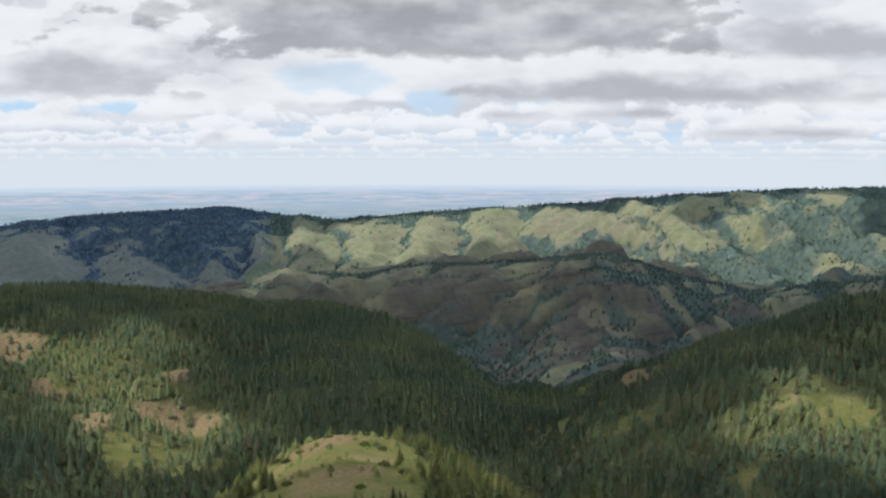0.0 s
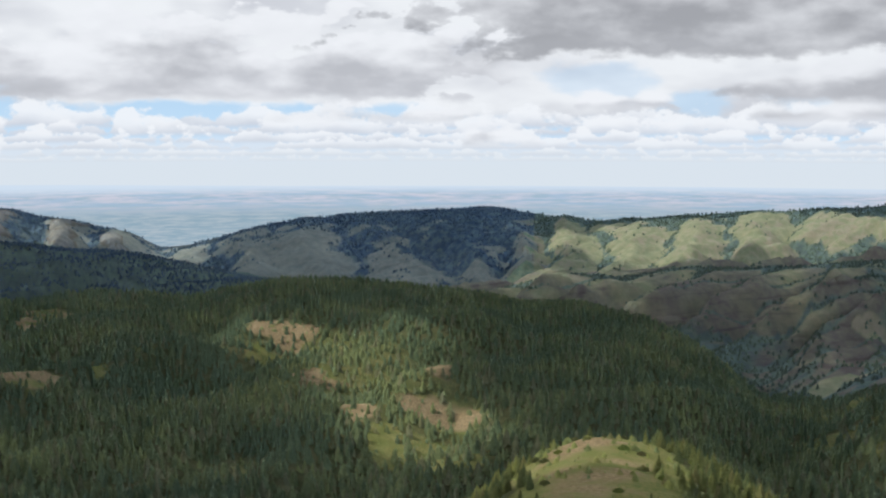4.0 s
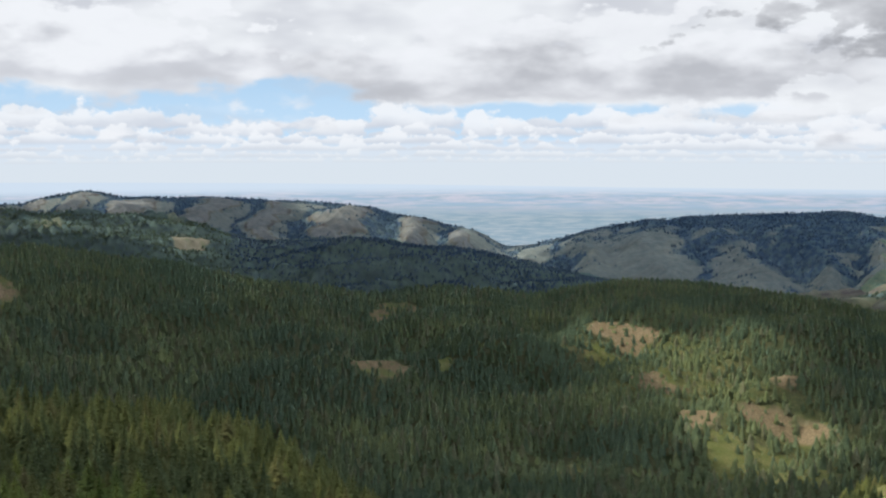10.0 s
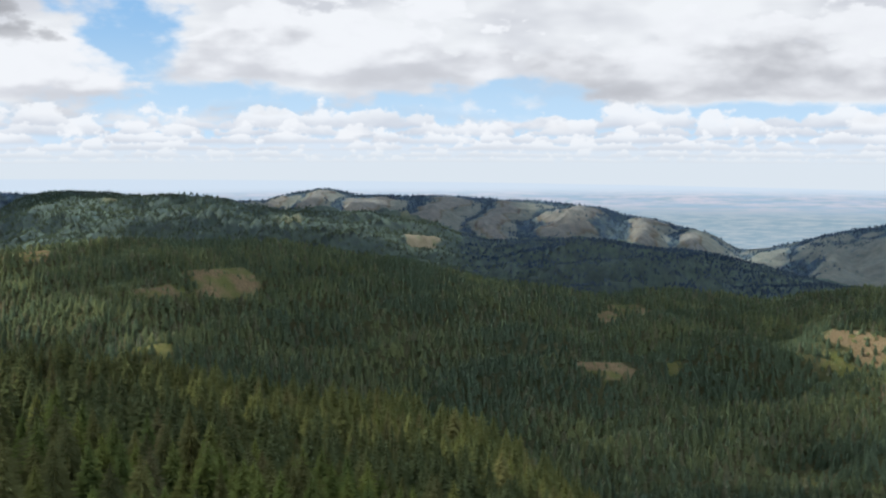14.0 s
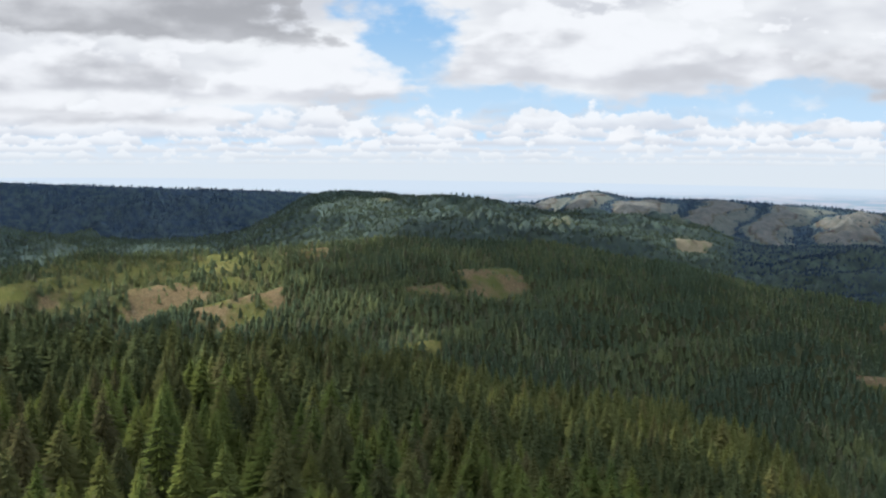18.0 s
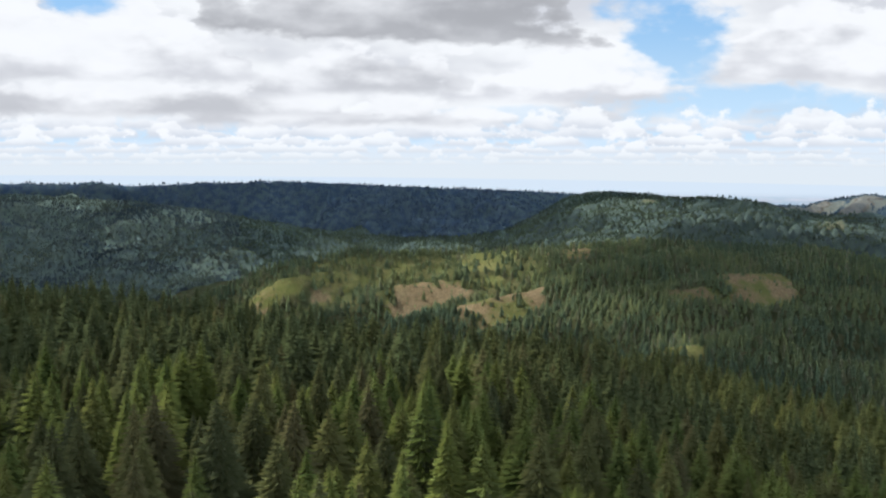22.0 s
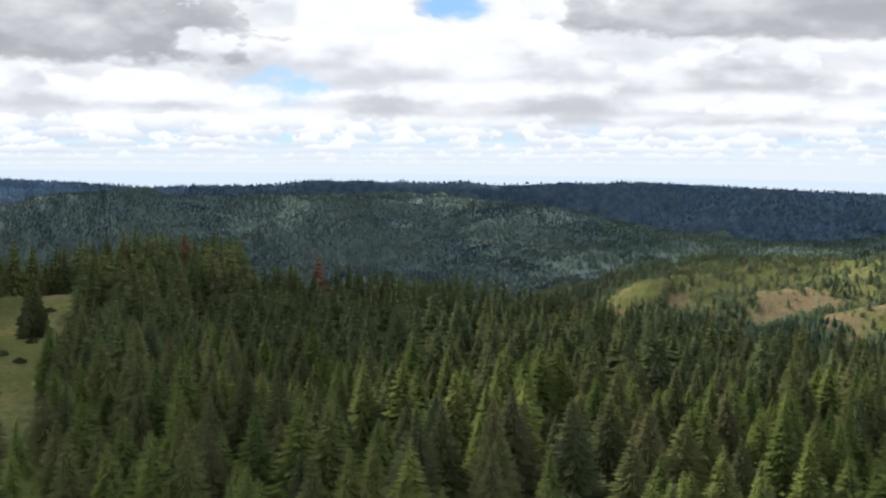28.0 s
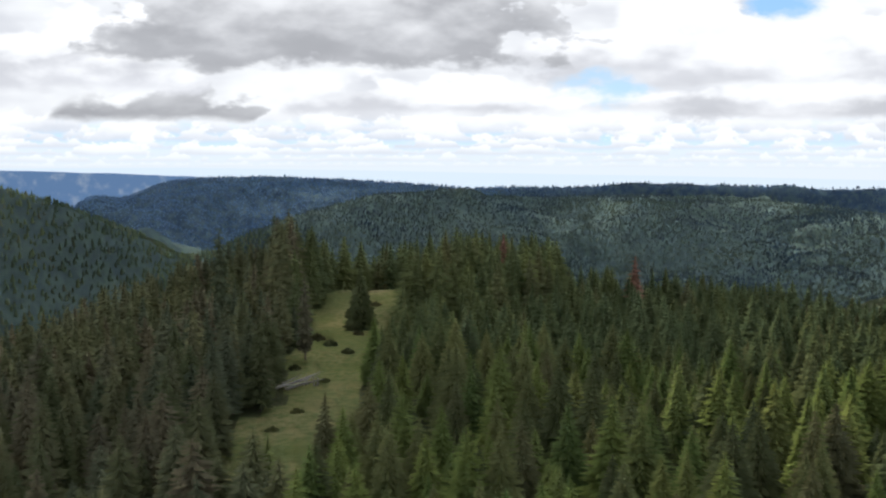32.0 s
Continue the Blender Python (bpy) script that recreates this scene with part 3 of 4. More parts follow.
    # meadow on the near ridge
    ax, ay = place(97.9, 445)
    ex, ey = place(104.2, 180)
    t = np.clip(((x - ax) * (ex - ax) + (y - ay) * (ey - ay)) / ((ex - ax) ** 2 + (ey - ay) ** 2), 0, 1)
    d = np.hypot(x - ax - t * (ex - ax), y - ay - t * (ey - ay)) + 16 * (fine - 0.5)
    wood = np.where(d + 16 * (speck - 0.5) < 19 - 10 * t, 0, wood)
    bare = np.where((zone == 0) & (d < 20), 0.1 + 0.5 * (fine - 0.5) + 0.4 * (t < 0.1), bare)
    # grassy knoll
    kx, ky = place(4.8, 507)
    k = blob(x + 42 * (fine - 0.5), y + 28 * (patch - 0.5), kx, ky, 33, 106, 4.8)
    wood, bare = np.minimum(wood, 1 - 0.97 * np.clip(2.2 * k - 0.25, 0, 1)), np.where(k > 0.2, 0.4 * k + 1.1 * (fine - 0.5), bare)
    return wood, np.clip(bare, 0, 1), rock


# bearing, distance, half width, half depth, share of bare soil
CLEARINGS_VALLEY = [
    (-18.8, 1000, 28, 19, 0.4), (-16.1, 1010, 18, 14, 0.5), (-13.1, 2328, 28, 30, 0.8), (-12.0, 2182, 40, 14, 0.7), (-10.7, 2452, 40, 16, 0.5), (-9.4, 1320, 24, 50, 0.7), (-8.4, 2200, 60, 14, 0.5), (-7.1, 1968, 40, 10, 0.5), (-5.4, 1924, 21, 39, 0.3),
    (12.1, 1110, 40, 24, 0.8), (12.7, 1200, 25, 24, 0.85), (13.0, 1024, 24, 18, 0.15), (14.8, 1004, 17, 40, 0.1), (16.3, 1102, 16, 55, 0.7)]
CLEARINGS_SLOPE = [
    (18.6, 1266, 28, 35, 0.7), (19.8, 1496, 41, 34, 0.75), (20.7, 1440, 23, 18, 0.3), (28.1, 1288, 12, 26, 0.1), (30.4, 1650, 32, 45, 0.5), (30.9, 1600, 26, 34, 0.5), (31.4, 1220, 31, 34, 0.5),
    (39.9, 2730, 48, 50, 0.6), (48.8, 1460, 42, 50, 0.5), (49.1, 1452, 51, 58, 0.5)]
CLEARINGS_MOUNTAIN = [
    (51.5, 1404, 31, 14, 0.4), (52.0, 1400, 26, 34, 0.4), (52.3, 1108, 20, 22, 0.3), (57.5, 1640, 36, 50, 0.45), (57.9, 1154, 24, 40, 0.4), (60.6, 1412, 51, 60, 0.55), (61.2, 1522, 13, 17, 0.0), (61.6, 1630, 42, 60, 0.15), (64.0, 1502, 28, 52, 0.7),
    (64.4, 1492, 49, 58, 0.75), (65.6, 1456, 19, 14, 0.7), (68.9, 1568, 61, 49, 0.1), (69.3, 1506, 18, 14, 0.6), (71.3, 1524, 42, 26, 0.1)]
CLEARINGS = CLEARINGS_VALLEY + CLEARINGS_SLOPE + CLEARINGS_MOUNTAIN
# bearing, distance, half width, half depth, share of trees left
THIN_WOODS = [(17.5, 1330, 95, 190, 0.45), (13.0, 1120, 60, 120, 0.5), (65.0, 1575, 182, 133, 0.5), (65.5, 1673, 154, 84, 0.4), (-17.0, 1064, 140, 126, 0.7), (12.0, 966, 36, 84, 0.4), (-9.5, 2200, 180, 260, 0.6)]


def grid_mesh(name, rings, bearings, height, closed):
    b = np.radians(bearings)
    x, y = -np.sin(b)[None, :] * rings[:, None], np.cos(b)[None, :] * rings[:, None]
    z = height(x, y)
    nr, nb = x.shape
    i, j = np.meshgrid(np.arange(nr - 1), np.arange(nb if closed else nb - 1), indexing="ij")
    k = (j + 1) % nb
    quads = np.stack([i * nb + j, (i + 1) * nb + j, (i + 1) * nb + k, i * nb + k], -1).reshape(-1, 4)
    return mesh_from(name, np.stack([x, y, z], -1).reshape(-1, 3), quads[:, ::-1]), x, y


def mesh_from(name, verts, faces, smooth=True):
    me = bpy.data.meshes.new(name)
    n, k = faces.shape
    me.vertices.add(len(verts))
    me.vertices.foreach_set("co", np.ascontiguousarray(verts, dtype=np.float32).ravel())
    me.loops.add(n * k)
    me.loops.foreach_set("vertex_index", np.ascontiguousarray(faces, dtype=np.int32).ravel())
    me.polygons.add(n)
    me.polygons.foreach_set("loop_start", np.arange(0, n * k, k, dtype=np.int32))
    me.update(calc_edges=True)
    me.polygons.foreach_set("use_smooth", np.full(n, smooth))
    return me


def add_attribute(me, name, values):
    a = me.attributes.new(name, "FLOAT", "POINT")
    a.data.foreach_set("value", np.ascontiguousarray(values, dtype=np.float32).ravel())


RINGS = np.concatenate([[0.0], np.geomspace(30, 980, 105), np.arange(994, 4400, 14.0), np.linspace(4420, 4930, 12)])
BEARINGS = np.concatenate([np.arange(-25, 121, 0.24), np.arange(121, 334, 3.0)])


def canopy_ground(x, y):
    """The land with the closed tops of the far woods on it."""
    z, zone, up = relief(x, y)
    wood = masks(x, y, zone, up, None)[0]
    return z + np.where((zone == 2) | (zone == 3), 9.0 * wood * (fbm(x / 22, y / 22, 51, 2) - 0.5), 0) - np.where(np.hypot(x, y) > 4490, 25, 0)


me, gx, gy = grid_mesh("ground", RINGS, BEARINGS, canopy_ground, True)
_, gz, gu = relief(gx, gy)
gb = np.degrees(np.arctan2(-gx, gy))
# 1 on the farthest faces, whose ground colours hold the most painted haze
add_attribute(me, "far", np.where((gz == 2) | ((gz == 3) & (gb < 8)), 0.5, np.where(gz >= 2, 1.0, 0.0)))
for key, values in zip(("wood", "bare", "rock"), masks(gx, gy, gz, gu, None)):
    add_attribute(me, key, values)
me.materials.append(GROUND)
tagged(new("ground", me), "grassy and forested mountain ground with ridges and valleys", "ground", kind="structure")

FAR = np.linspace(4485, 4935, 40)
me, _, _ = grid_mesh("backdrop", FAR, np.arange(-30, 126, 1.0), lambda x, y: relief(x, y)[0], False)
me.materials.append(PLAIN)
tagged(new("backdrop", me), "farmland plain out to the horizon, pale haze painted on as glow", "plain", kind="structure")

# a last ridge beyond the deep valley, its pale air haze painted as glow
RIDGE_TOP = [(104.0, -190), (104.0, -101), (107.0, -79), (111.7, -64), (114.8, -55), (124.0, -40)]


def ridge_height(x, y):
    b, r = np.degrees(np.arctan2(-x, y)), np.hypot(x, y)
    line = np.interp(b, [p[0] for p in RIDGE_TOP], [p[1] for p in RIDGE_TOP])
    return line - 3 + 6 * fbm(x / 90, y / 90, 61) - 330 * np.clip((4600 - r) / 140, 0, 1) + 40 * np.clip((4600 - r) / 140, 0, 1) * (fbm(x / 50, y / 50, 62) - 0.5)


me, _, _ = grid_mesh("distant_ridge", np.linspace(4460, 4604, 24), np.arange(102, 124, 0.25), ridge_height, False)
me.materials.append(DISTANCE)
tagged(new("backdrop_ridge", me), "ridge far beyond the deep valley, pale blue haze painted on as glow", "ridge", kind="structure")

# ---- clouds overhead, whose shadows lie on the mountains ----
# bearing, distance, half width, half depth of the ground in sunshine
SUNNY_HILLS = [
    (-18.4, 966, 34, 40), (-17.1, 3388, 171, 38), (-16.6, 3646, 184, 204), (-14.7, 3530, 97, 146), (-10.9, 3378, 124, 202), (-8.6, 3540, 114, 248), (-5.4, 3514, 97, 88),
    (-3.1, 3672, 186, 220), (-1.0, 3666, 101, 238), (1.7, 510, 21, 54), (2.5, 3588, 99, 222), (3.6, 560, 130, 110), (4.9, 3694, 161, 24), (5.9, 464, 43, 54)]
SUNNY_SLOPE = [
    (7.5, 2842, 40, 90), (12.2, 1115, 58, 64), (14.5, 990, 42, 110), (15.6, 1250, 60, 150), (17.4, 1400, 36, 110), (19.9, 1485, 50, 70), (25.2, 4032, 93, 124), (29.2, 3902, 72, 120), (29.4, 3876, 71, 230), (31.9, 3962, 55, 188), (34.4, 4064, 84, 260), (39.9, 2692, 74, 182), (43.8, 4070, 94, 144)]
SUNNY_MOUNTAIN = [
    (44.9, 2784, 60, 90), (46.2, 4084, 75, 24), (49.1, 2674, 80, 90), (52.3, 1124, 14, 20), (53.8, 2910, 70, 110), (56.5, 255, 86, 126), (56.1, 2524, 34, 60), 
    (60.2, 1572, 87, 162), (60.4, 1412, 71, 120), (63.3, 2930, 121, 24), (63.6, 1492, 55, 112), (64.9, 1476, 81, 110), (68.6, 2926, 81, 24), (69.6, 2918, 50, 80), (69.9, 1542, 85, 30)]
SUNNY_PLATEAU = [
    (73.8, 2756, 45, 80), (74.6, 3368, 73, 98), (77.3, 3226, 54, 40), (78.9, 3718, 56, 40), (81.2, 3520, 45, 86), (82.8, 3292, 42, 72), (86.9, 3422, 50, 98), (87.0, 3402, 48, 98), (89.9, 3304, 56, 75),
    (98.8, 3152, 130, 84), (99.6, 3874, 107, 52), (102.4, 3810, 193, 38), (103.3, 2986, 82, 50), (106.3, 2548, 70, 152), (113.5, 2094, 20, 12), (113.7, 2114, 20, 12)]
SUNNY = SUNNY_HILLS + SUNNY_SLOPE + SUNNY_MOUNTAIN + SUNNY_PLATEAU
CLOUD_BASE = 1150.0
rng = np.random.default_rng(5)
bm = bmesh.new()
bmesh.ops.create_icosphere(bm, subdivisions=2, radius=1.0)
ball = np.array([v.co[:] for v in bm.verts])
ball_faces = np.array([[v.index for v in f.verts] for f in bm.faces])
bm.free()
cx, cy = [v.ravel() for v in np.meshgrid(np.arange(-4600, 2700, 112.0), np.arange(-2300, 4600, 112.0))]
cx, cy = cx + rng.uniform(-45, 45, cx.size), cy + rng.uniform(-45, 45, cy.size)
keep = np.hypot(cx, cy) < 4600
for sb, sd, w, h in SUNNY:
    sx, sy = place(sb, sd)
    keep &= blob(cx, cy, sx, sy, w + 76, h + 76, sb) < 0.5
cx, cy = cx[keep], cy[keep]
lift = (CLOUD_BASE + 40 - relief(cx, cy)[0]) / TO_SUN.z
size = rng.uniform(80, 125, cx.size)
lump = 1 + 0.25 * rng.standard_normal((cx.size, len(ball)))
pts = ball[None] * (size[:, None] * lump)[:, :, None] * np.array([1, 1, 0.45])
pts += np.stack([cx + TO_SUN.x * lift, cy + TO_SUN.y * lift, CLOUD_BASE + rng.uniform(0, 90, cx.size)], -1)[:, None]
me = mesh_from("cloud_bank", pts.reshape(-1, 3), (ball_faces[None] + (np.arange(cx.size) * len(ball))[:, None, None]).reshape(-1, 3))
me.materials.append(CLOUD)
tagged(new("cloud_bank", me), "broken bank of grey and white cumulus cloud overhead", "cloud", kind="stuff")

# ---- trees ----


def tiered(rng, tiers, sides, width=0.17, droop=0.35, ragged=0.35):
    """A small conifer, 1 high: ragged skirts of branches, each with its own rim of tips and gaps."""
    verts, faces = [], []
    for k in range(tiers):
        lo, hi = 0.06 + 0.80 * k / tiers, 0.06 + 0.80 * (k + 1) / tiers
        top = min(hi + 0.55 * (hi - lo) + 0.04, 1.0) if k < tiers - 1 else 1.0
        rad = width * (1 - lo) ** 0.85 * rng.uniform(0.85, 1.15)
        base = len(verts)
        verts.append((0, 0, top))
        a0 = rng.uniform(0, 6.28)
        for i in range(sides):
            a = a0 + 6.2832 * i / sides
            q = rad * ((1 if i % 2 == 0 else 1 - ragged) + rng.uniform(-0.15, 0.15))
            verts.append((q * math.cos(a), q * math.sin(a), lo - droop * q * (1 if i % 2 == 0 else -0.3)))
        for i in range(sides):
            faces.append((base, base + 1 + i, base + 1 + (i + 1) % sides))
    return np.array(verts), np.array(faces)


def boughs(rng, whorls, per, width, sag, start, core=0.5, power=0.9, lobes=True, blade=0.36, loose=0.9):
    """A crown, 1 high: whorls of drooping boughs, each a folded spray with side sprays."""
    verts, faces = [(0, 0, 0.97)], []
    for i in range(7):  # the dense inner part of the crown
        q = width * core * rng.uniform(0.8, 1.2)
        verts.append((q * math.cos(0.8976 * i), q * math.sin(0.8976 * i), start + rng.uniform(0, 0.03)))
    faces += [(0, 1 + i, 1 + (i + 1) % 7) for i in range(7)]
    for k in range(whorls):
        f = k / (whorls - 1)
        h = start + (0.985 - start) * f ** 0.92
        length = width * ((1 - f) ** power * (0.75 + 0.25 * min(1, f * 6)) + 0.03)
        count = max(4, int(per * (1 - 0.45 * f)))
        a0 = rng.uniform(0, 6.28)
        for i in range(count):
            a = a0 + 6.2832 * (i + rng.uniform(-0.3, 0.3)) / count
            q = length * rng.uniform(0.72, 1.15)
            ca, sa = math.cos(a), math.sin(a)
            hh = h + rng.uniform(-loose, loose) / whorls
            wide = q * rng.uniform(0.8, 1.2) * blade
            tip_drop = sag * q * rng.uniform(0.6, 1.3)

            def pt(along, side, up):
                return (ca * along - sa * side, sa * along + ca * side, hh + up)
            b = len(verts)
            if lobes:
                verts += [pt(0.02 * q, 0, 0.06 * q), pt(0.55 * q, wide, -0.75 * tip_drop), pt(0.5 * q, 0, -0.1 * tip_drop + 0.04 * q),
                          pt(0.55 * q, -wide, -0.75 * tip_drop), pt(0.82 * q, 0.5 * wide, -1.0 * tip_drop), pt(q, 0, -0.75 * tip_drop),
                          pt(0.82 * q, -0.5 * wide, -1.0 * tip_drop)]
                faces += [(b, b + 1, b + 2), (b, b + 2, b + 3), (b + 2, b + 4, b + 5), (b + 2, b + 5, b + 6), (b + 1, b + 4, b + 2), (b + 3, b + 2, b + 6)]
            else:
                verts += [pt(0.02 * q, 0, 0.08 * q), pt(0.6 * q, wide, -0.8 * tip_drop), pt(q, 0, -0.7 * tip_drop), pt(0.6 * q, -wide, -0.8 * tip_drop)]
                faces += [(b, b + 1, b + 2), (b, b + 2, b + 3)]
    return np.array(verts), np.array(faces)


def trunk_shape(height, foot, sides=7):
    verts, faces = [], []
    for k, (h, q) in enumerate(((-0.03, 1.25), (0.02, 1.0), (0.5, 0.6), (0.97, 0.08))):
        verts += [(foot * q * math.cos(6.2832 * i / sides), foot * q * math.sin(6.2832 * i / sides), h * height) for i in range(sides)]
        if k:
            faces += [((k - 1) * sides + i, (k - 1) * sides + (i + 1) % sides, k * sides + (i + 1) % sides, k * sides + i) for i in range(sides)]
    return np.array(verts), np.array(faces)


def sow(spacing, b0, b1, r0, r1, seed):
    """Jittered spots between two bearings and two distances."""
    g = np.random.default_rng(seed)
    n = int(2 * r1 / spacing)
    i, j = np.meshgrid(np.arange(n), np.arange(n))
    x, y = (i.ravel() + g.uniform(0, 1, n * n)) * spacing - r1, (j.ravel() + g.uniform(0, 1, n * n)) * spacing - r1
    r, b = np.hypot(x, y), np.degrees(np.arctan2(-x, y))
    keep = (r > r0) & (r < r1) & (b > b0) & (b < b1)
    return x[keep], y[keep], g


def plant(name, label, shapes, x, y, z, height, g, mat, tint, smooth=True):
    """Joins many trees into one mesh."""
    which = g.integers(0, len(shapes), len(x))
    vs, fs, ts, start = [], [], [], 0
    for k, (v, f) in enumerate(shapes):
        s = which == k
        m = int(s.sum())
        a, h = g.uniform(0, 6.28, m), height[s]
        wide = h * g.uniform(0.8, 1.25, m)
        px = (v[None, :, 0] * np.cos(a)[:, None] - v[None, :, 1] * np.sin(a)[:, None]) * wide[:, None] + x[s][:, None]
        py = (v[None, :, 0] * np.sin(a)[:, None] + v[None, :, 1] * np.cos(a)[:, None]) * wide[:, None] + y[s][:, None]
        pz = v[None, :, 2] * h[:, None] + z[s][:, None]
        vs.append(np.stack([px, py, pz], -1).reshape(-1, 3))
        fs.append((f[None] + (np.arange(m) * len(v))[:, None, None]).reshape(-1, 3) + start)
        ts.append(np.repeat(tint[s], len(v)))
        start += m * len(v)
    me = mesh_from(name, np.concatenate(vs), np.concatenate(fs), smooth)
    add_attribute(me, "tint", np.concatenate(ts))
    me.materials.append(mat)
    return tagged(new(name, me), label, "forest", kind="stuff")


def stand(spacing, b0, b1, r0, r1, seed, zones, front_only=True):
    x, y, g = sow(spacing, b0, b1, r0, r1, seed)
    z, zone, up = relief(x, y)
    wood, _, _ = masks(x, y, zone, up, None)
    b, r = np.degrees(np.arctan2(-x, y)), np.hypot(x, y)
    ok = np.isin(zone, zones) & (g.uniform(0, 1, len(x)) < wood)
    if front_only:
        line = {1: 2, 2: 3, 3: 4}[zones[0]]
        ok &= r < at(LINES[line], b)[0] + np.where((zones[0] == 1) & (b < 5), 670, 60)
        low = at(LINES[1], b)[0] if zones[0] == 1 else at(LINES[line - 1], b)[0] * 0.75 + at(LINES[line], b)[0] * 0.25
        ok &= r > low
    return x[ok], y[ok], z[ok], g


def canopy_tint(x, y, g):
    return np.clip(0.45 + 1.2 * (fbm(x / 120, y / 120, 33, 3) - 0.5) + 0.5 * (fbm(x / 26, y / 26, 34, 2) - 0.5) + g.normal(0, 0.12, len(x)), 0, 1)


def woods_tint(x, y, g):
    # sunshine painted into the tint: lighter needles around this hillside
    lx, ly = place(66, 1580)
    return np.clip(0.30 + 0.4 * blob(x, y, lx, ly, 182, 126, 66) + 1.7 * (fbm(x / 95, y / 95, 31) - 0.5) + 0.6 * (fbm(x / 12, y / 12, 32, 2) - 0.5) + g.normal(0, 0.12, len(x)), 0, 1)


g0 = np.random.default_rng(3)
FAR_SHAPES = [tiered(g0, 2, 6, w, ragged=0.25) for w in (0.55, 0.62, 0.70, 0.78)]
RIDGE_SHAPES = [tiered(g0, 2, 6, w, ragged=0.25) for w in (0.62, 0.70, 0.78, 0.85)]
MID_SHAPES = [tiered(g0, t, 7, w, droop=0.5, ragged=0.4) for t, w in ((4, 0.38), (4, 0.42), (3, 0.47), (4, 0.46), (4, 0.35), (5, 0.40))]
NEAR_SHAPES = [boughs(g0, w, p, wd, s, 0.05, lobes=False, power=0.85, blade=0.24, core=0.5, loose=lo) for w, p, wd, s, lo in ((17, 14, 0.30, 0.45, 0.25), (16, 14, 0.34, 0.35, 0.3), (18, 14, 0.28, 0.5, 0.25), (20, 13, 0.33, 0.15, 0.8), (20, 13, 0.30, 0.0, 0.8))]

# the woods from bearing 8 on carry haze in their needle colour
for name, label, b0, b1, mat in (("far_forest", "far conifer woods on the distant ridges", 8, 92, HAZED_FAR_WOODS), ("valley_forest", "conifer woods on the ridges beyond the deep valley, painted haze blue", 92, 119, HAZED_DISTANT_WOODS), ("hill_woods", "strips of conifers along the green hills", -23, 8, HILL_WOODS)):
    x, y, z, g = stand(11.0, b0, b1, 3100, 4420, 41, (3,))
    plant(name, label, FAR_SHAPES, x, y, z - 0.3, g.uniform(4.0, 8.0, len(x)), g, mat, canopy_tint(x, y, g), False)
x, y, z, g = stand(9.4, -23, 119, 1890, 3780, 42, (2,))
b = np.degrees(np.arctan2(-x, y))
# shadowed_forest and plateau_forest get their blue from haze painted into the needles
for name, label, b0, b1, mat in (("slope_brush", "scattered dark conifers in the ravines of the dry ridge", -30, 12, HILL_WOODS), ("shadowed_forest", "conifer woods on the ridge in cloud shadow, haze painted in as navy", 12, 38, HAZED_FAR_WOODS),
                                 ("ridge_forest", "green conifer woods on the middle ridges", 38, 73, RIDGE_WOODS), ("plateau_forest", "conifer woods on the side of the plateau, bluish with painted haze", 73, 106, HAZED_PLATEAU_WOODS)):
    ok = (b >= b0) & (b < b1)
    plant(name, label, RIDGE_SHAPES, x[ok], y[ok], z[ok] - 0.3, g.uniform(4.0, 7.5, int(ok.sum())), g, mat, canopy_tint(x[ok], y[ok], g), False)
x, y, z, g = stand(6.9, -23, 79, 616, 2130, 43, (1,))
plant("mountain_forest", "dense dark green conifer forest on the mountain slope", MID_SHAPES, x, y, z - 0.4, 10.5 * g.uniform(0.5, 1.3, len(x)), g, WOODS, woods_tint(x, y, g))
g = np.random.default_rng(46)
parts46 = [stand(8.6, 103, 119, 980, 2870, 46 + k, (k,)) for k in (1, 2)]
x, y, z = [np.concatenate([p[k] for p in parts46]) for k in range(3)]
plant("hillside_forest", "green conifer forest on the hillside beyond the meadow", MID_SHAPES, x, y, z - 0.3, g.uniform(7, 13, len(x)), g, WOODS, woods_tint(x, y, g))
# low bushes in the clearings
x, y, g = sow(8.0, -22, 74, 672, 1820, 47)
z, zone, up = relief(x, y)
wood, bare, _ = masks(x, y, zone, up, None)
ok = (zone == 1) & (wood < 0.5) & (g.uniform(0, 1, len(x)) < 0.5) & (np.hypot(x, y) < at(LINES[2], np.degrees(np.arctan2(-x, y)))[0])
x, y, z = x[ok], y[ok], z[ok]
plant("clearing_bushes", "low green bushes in the clearings", FAR_SHAPES, x, y, z - 0.2, g.uniform(1.6, 4.6, len(x)), g, WOODS, np.clip(g.normal(0.7, 0.2, len(x)), 0, 1))
x, y, g = sow(5.6, -5, 15, 448, 660, 48)
z, zone, up = relief(x, y)
wood, bare, _ = masks(x, y, zone, up, None)
ok = (wood < 0.6) & (g.uniform(0, 1, len(x)) < 0.38)
x, y, z = x[ok], y[ok], z[ok]
plant("knoll_bushes", "low bushes and seedlings on the grassy knoll", RIDGE_SHAPES, x, y, z - 0.2, g.uniform(0.8, 3.6, len(x)), g, NEAR_WOODS, np.clip(g.normal(0.5, 0.3, len(x)), 0, 1))
x, y, z, g = stand(6.5, -23, 119, 110, 880, 44, (0,), False)
b, r = np.degrees(np.arctan2(-x, y)), np.hypot(x, y)
ok = ((r < at(LINES[0], b)[0] + 60) | (b < 50)) & (g.uniform(0, 1, len(x)) < np.interp(r, [170, 300], [0.66, 1.0]))
x, y, z, b, r = x[ok], y[ok], z[ok], b[ok], r[ok]
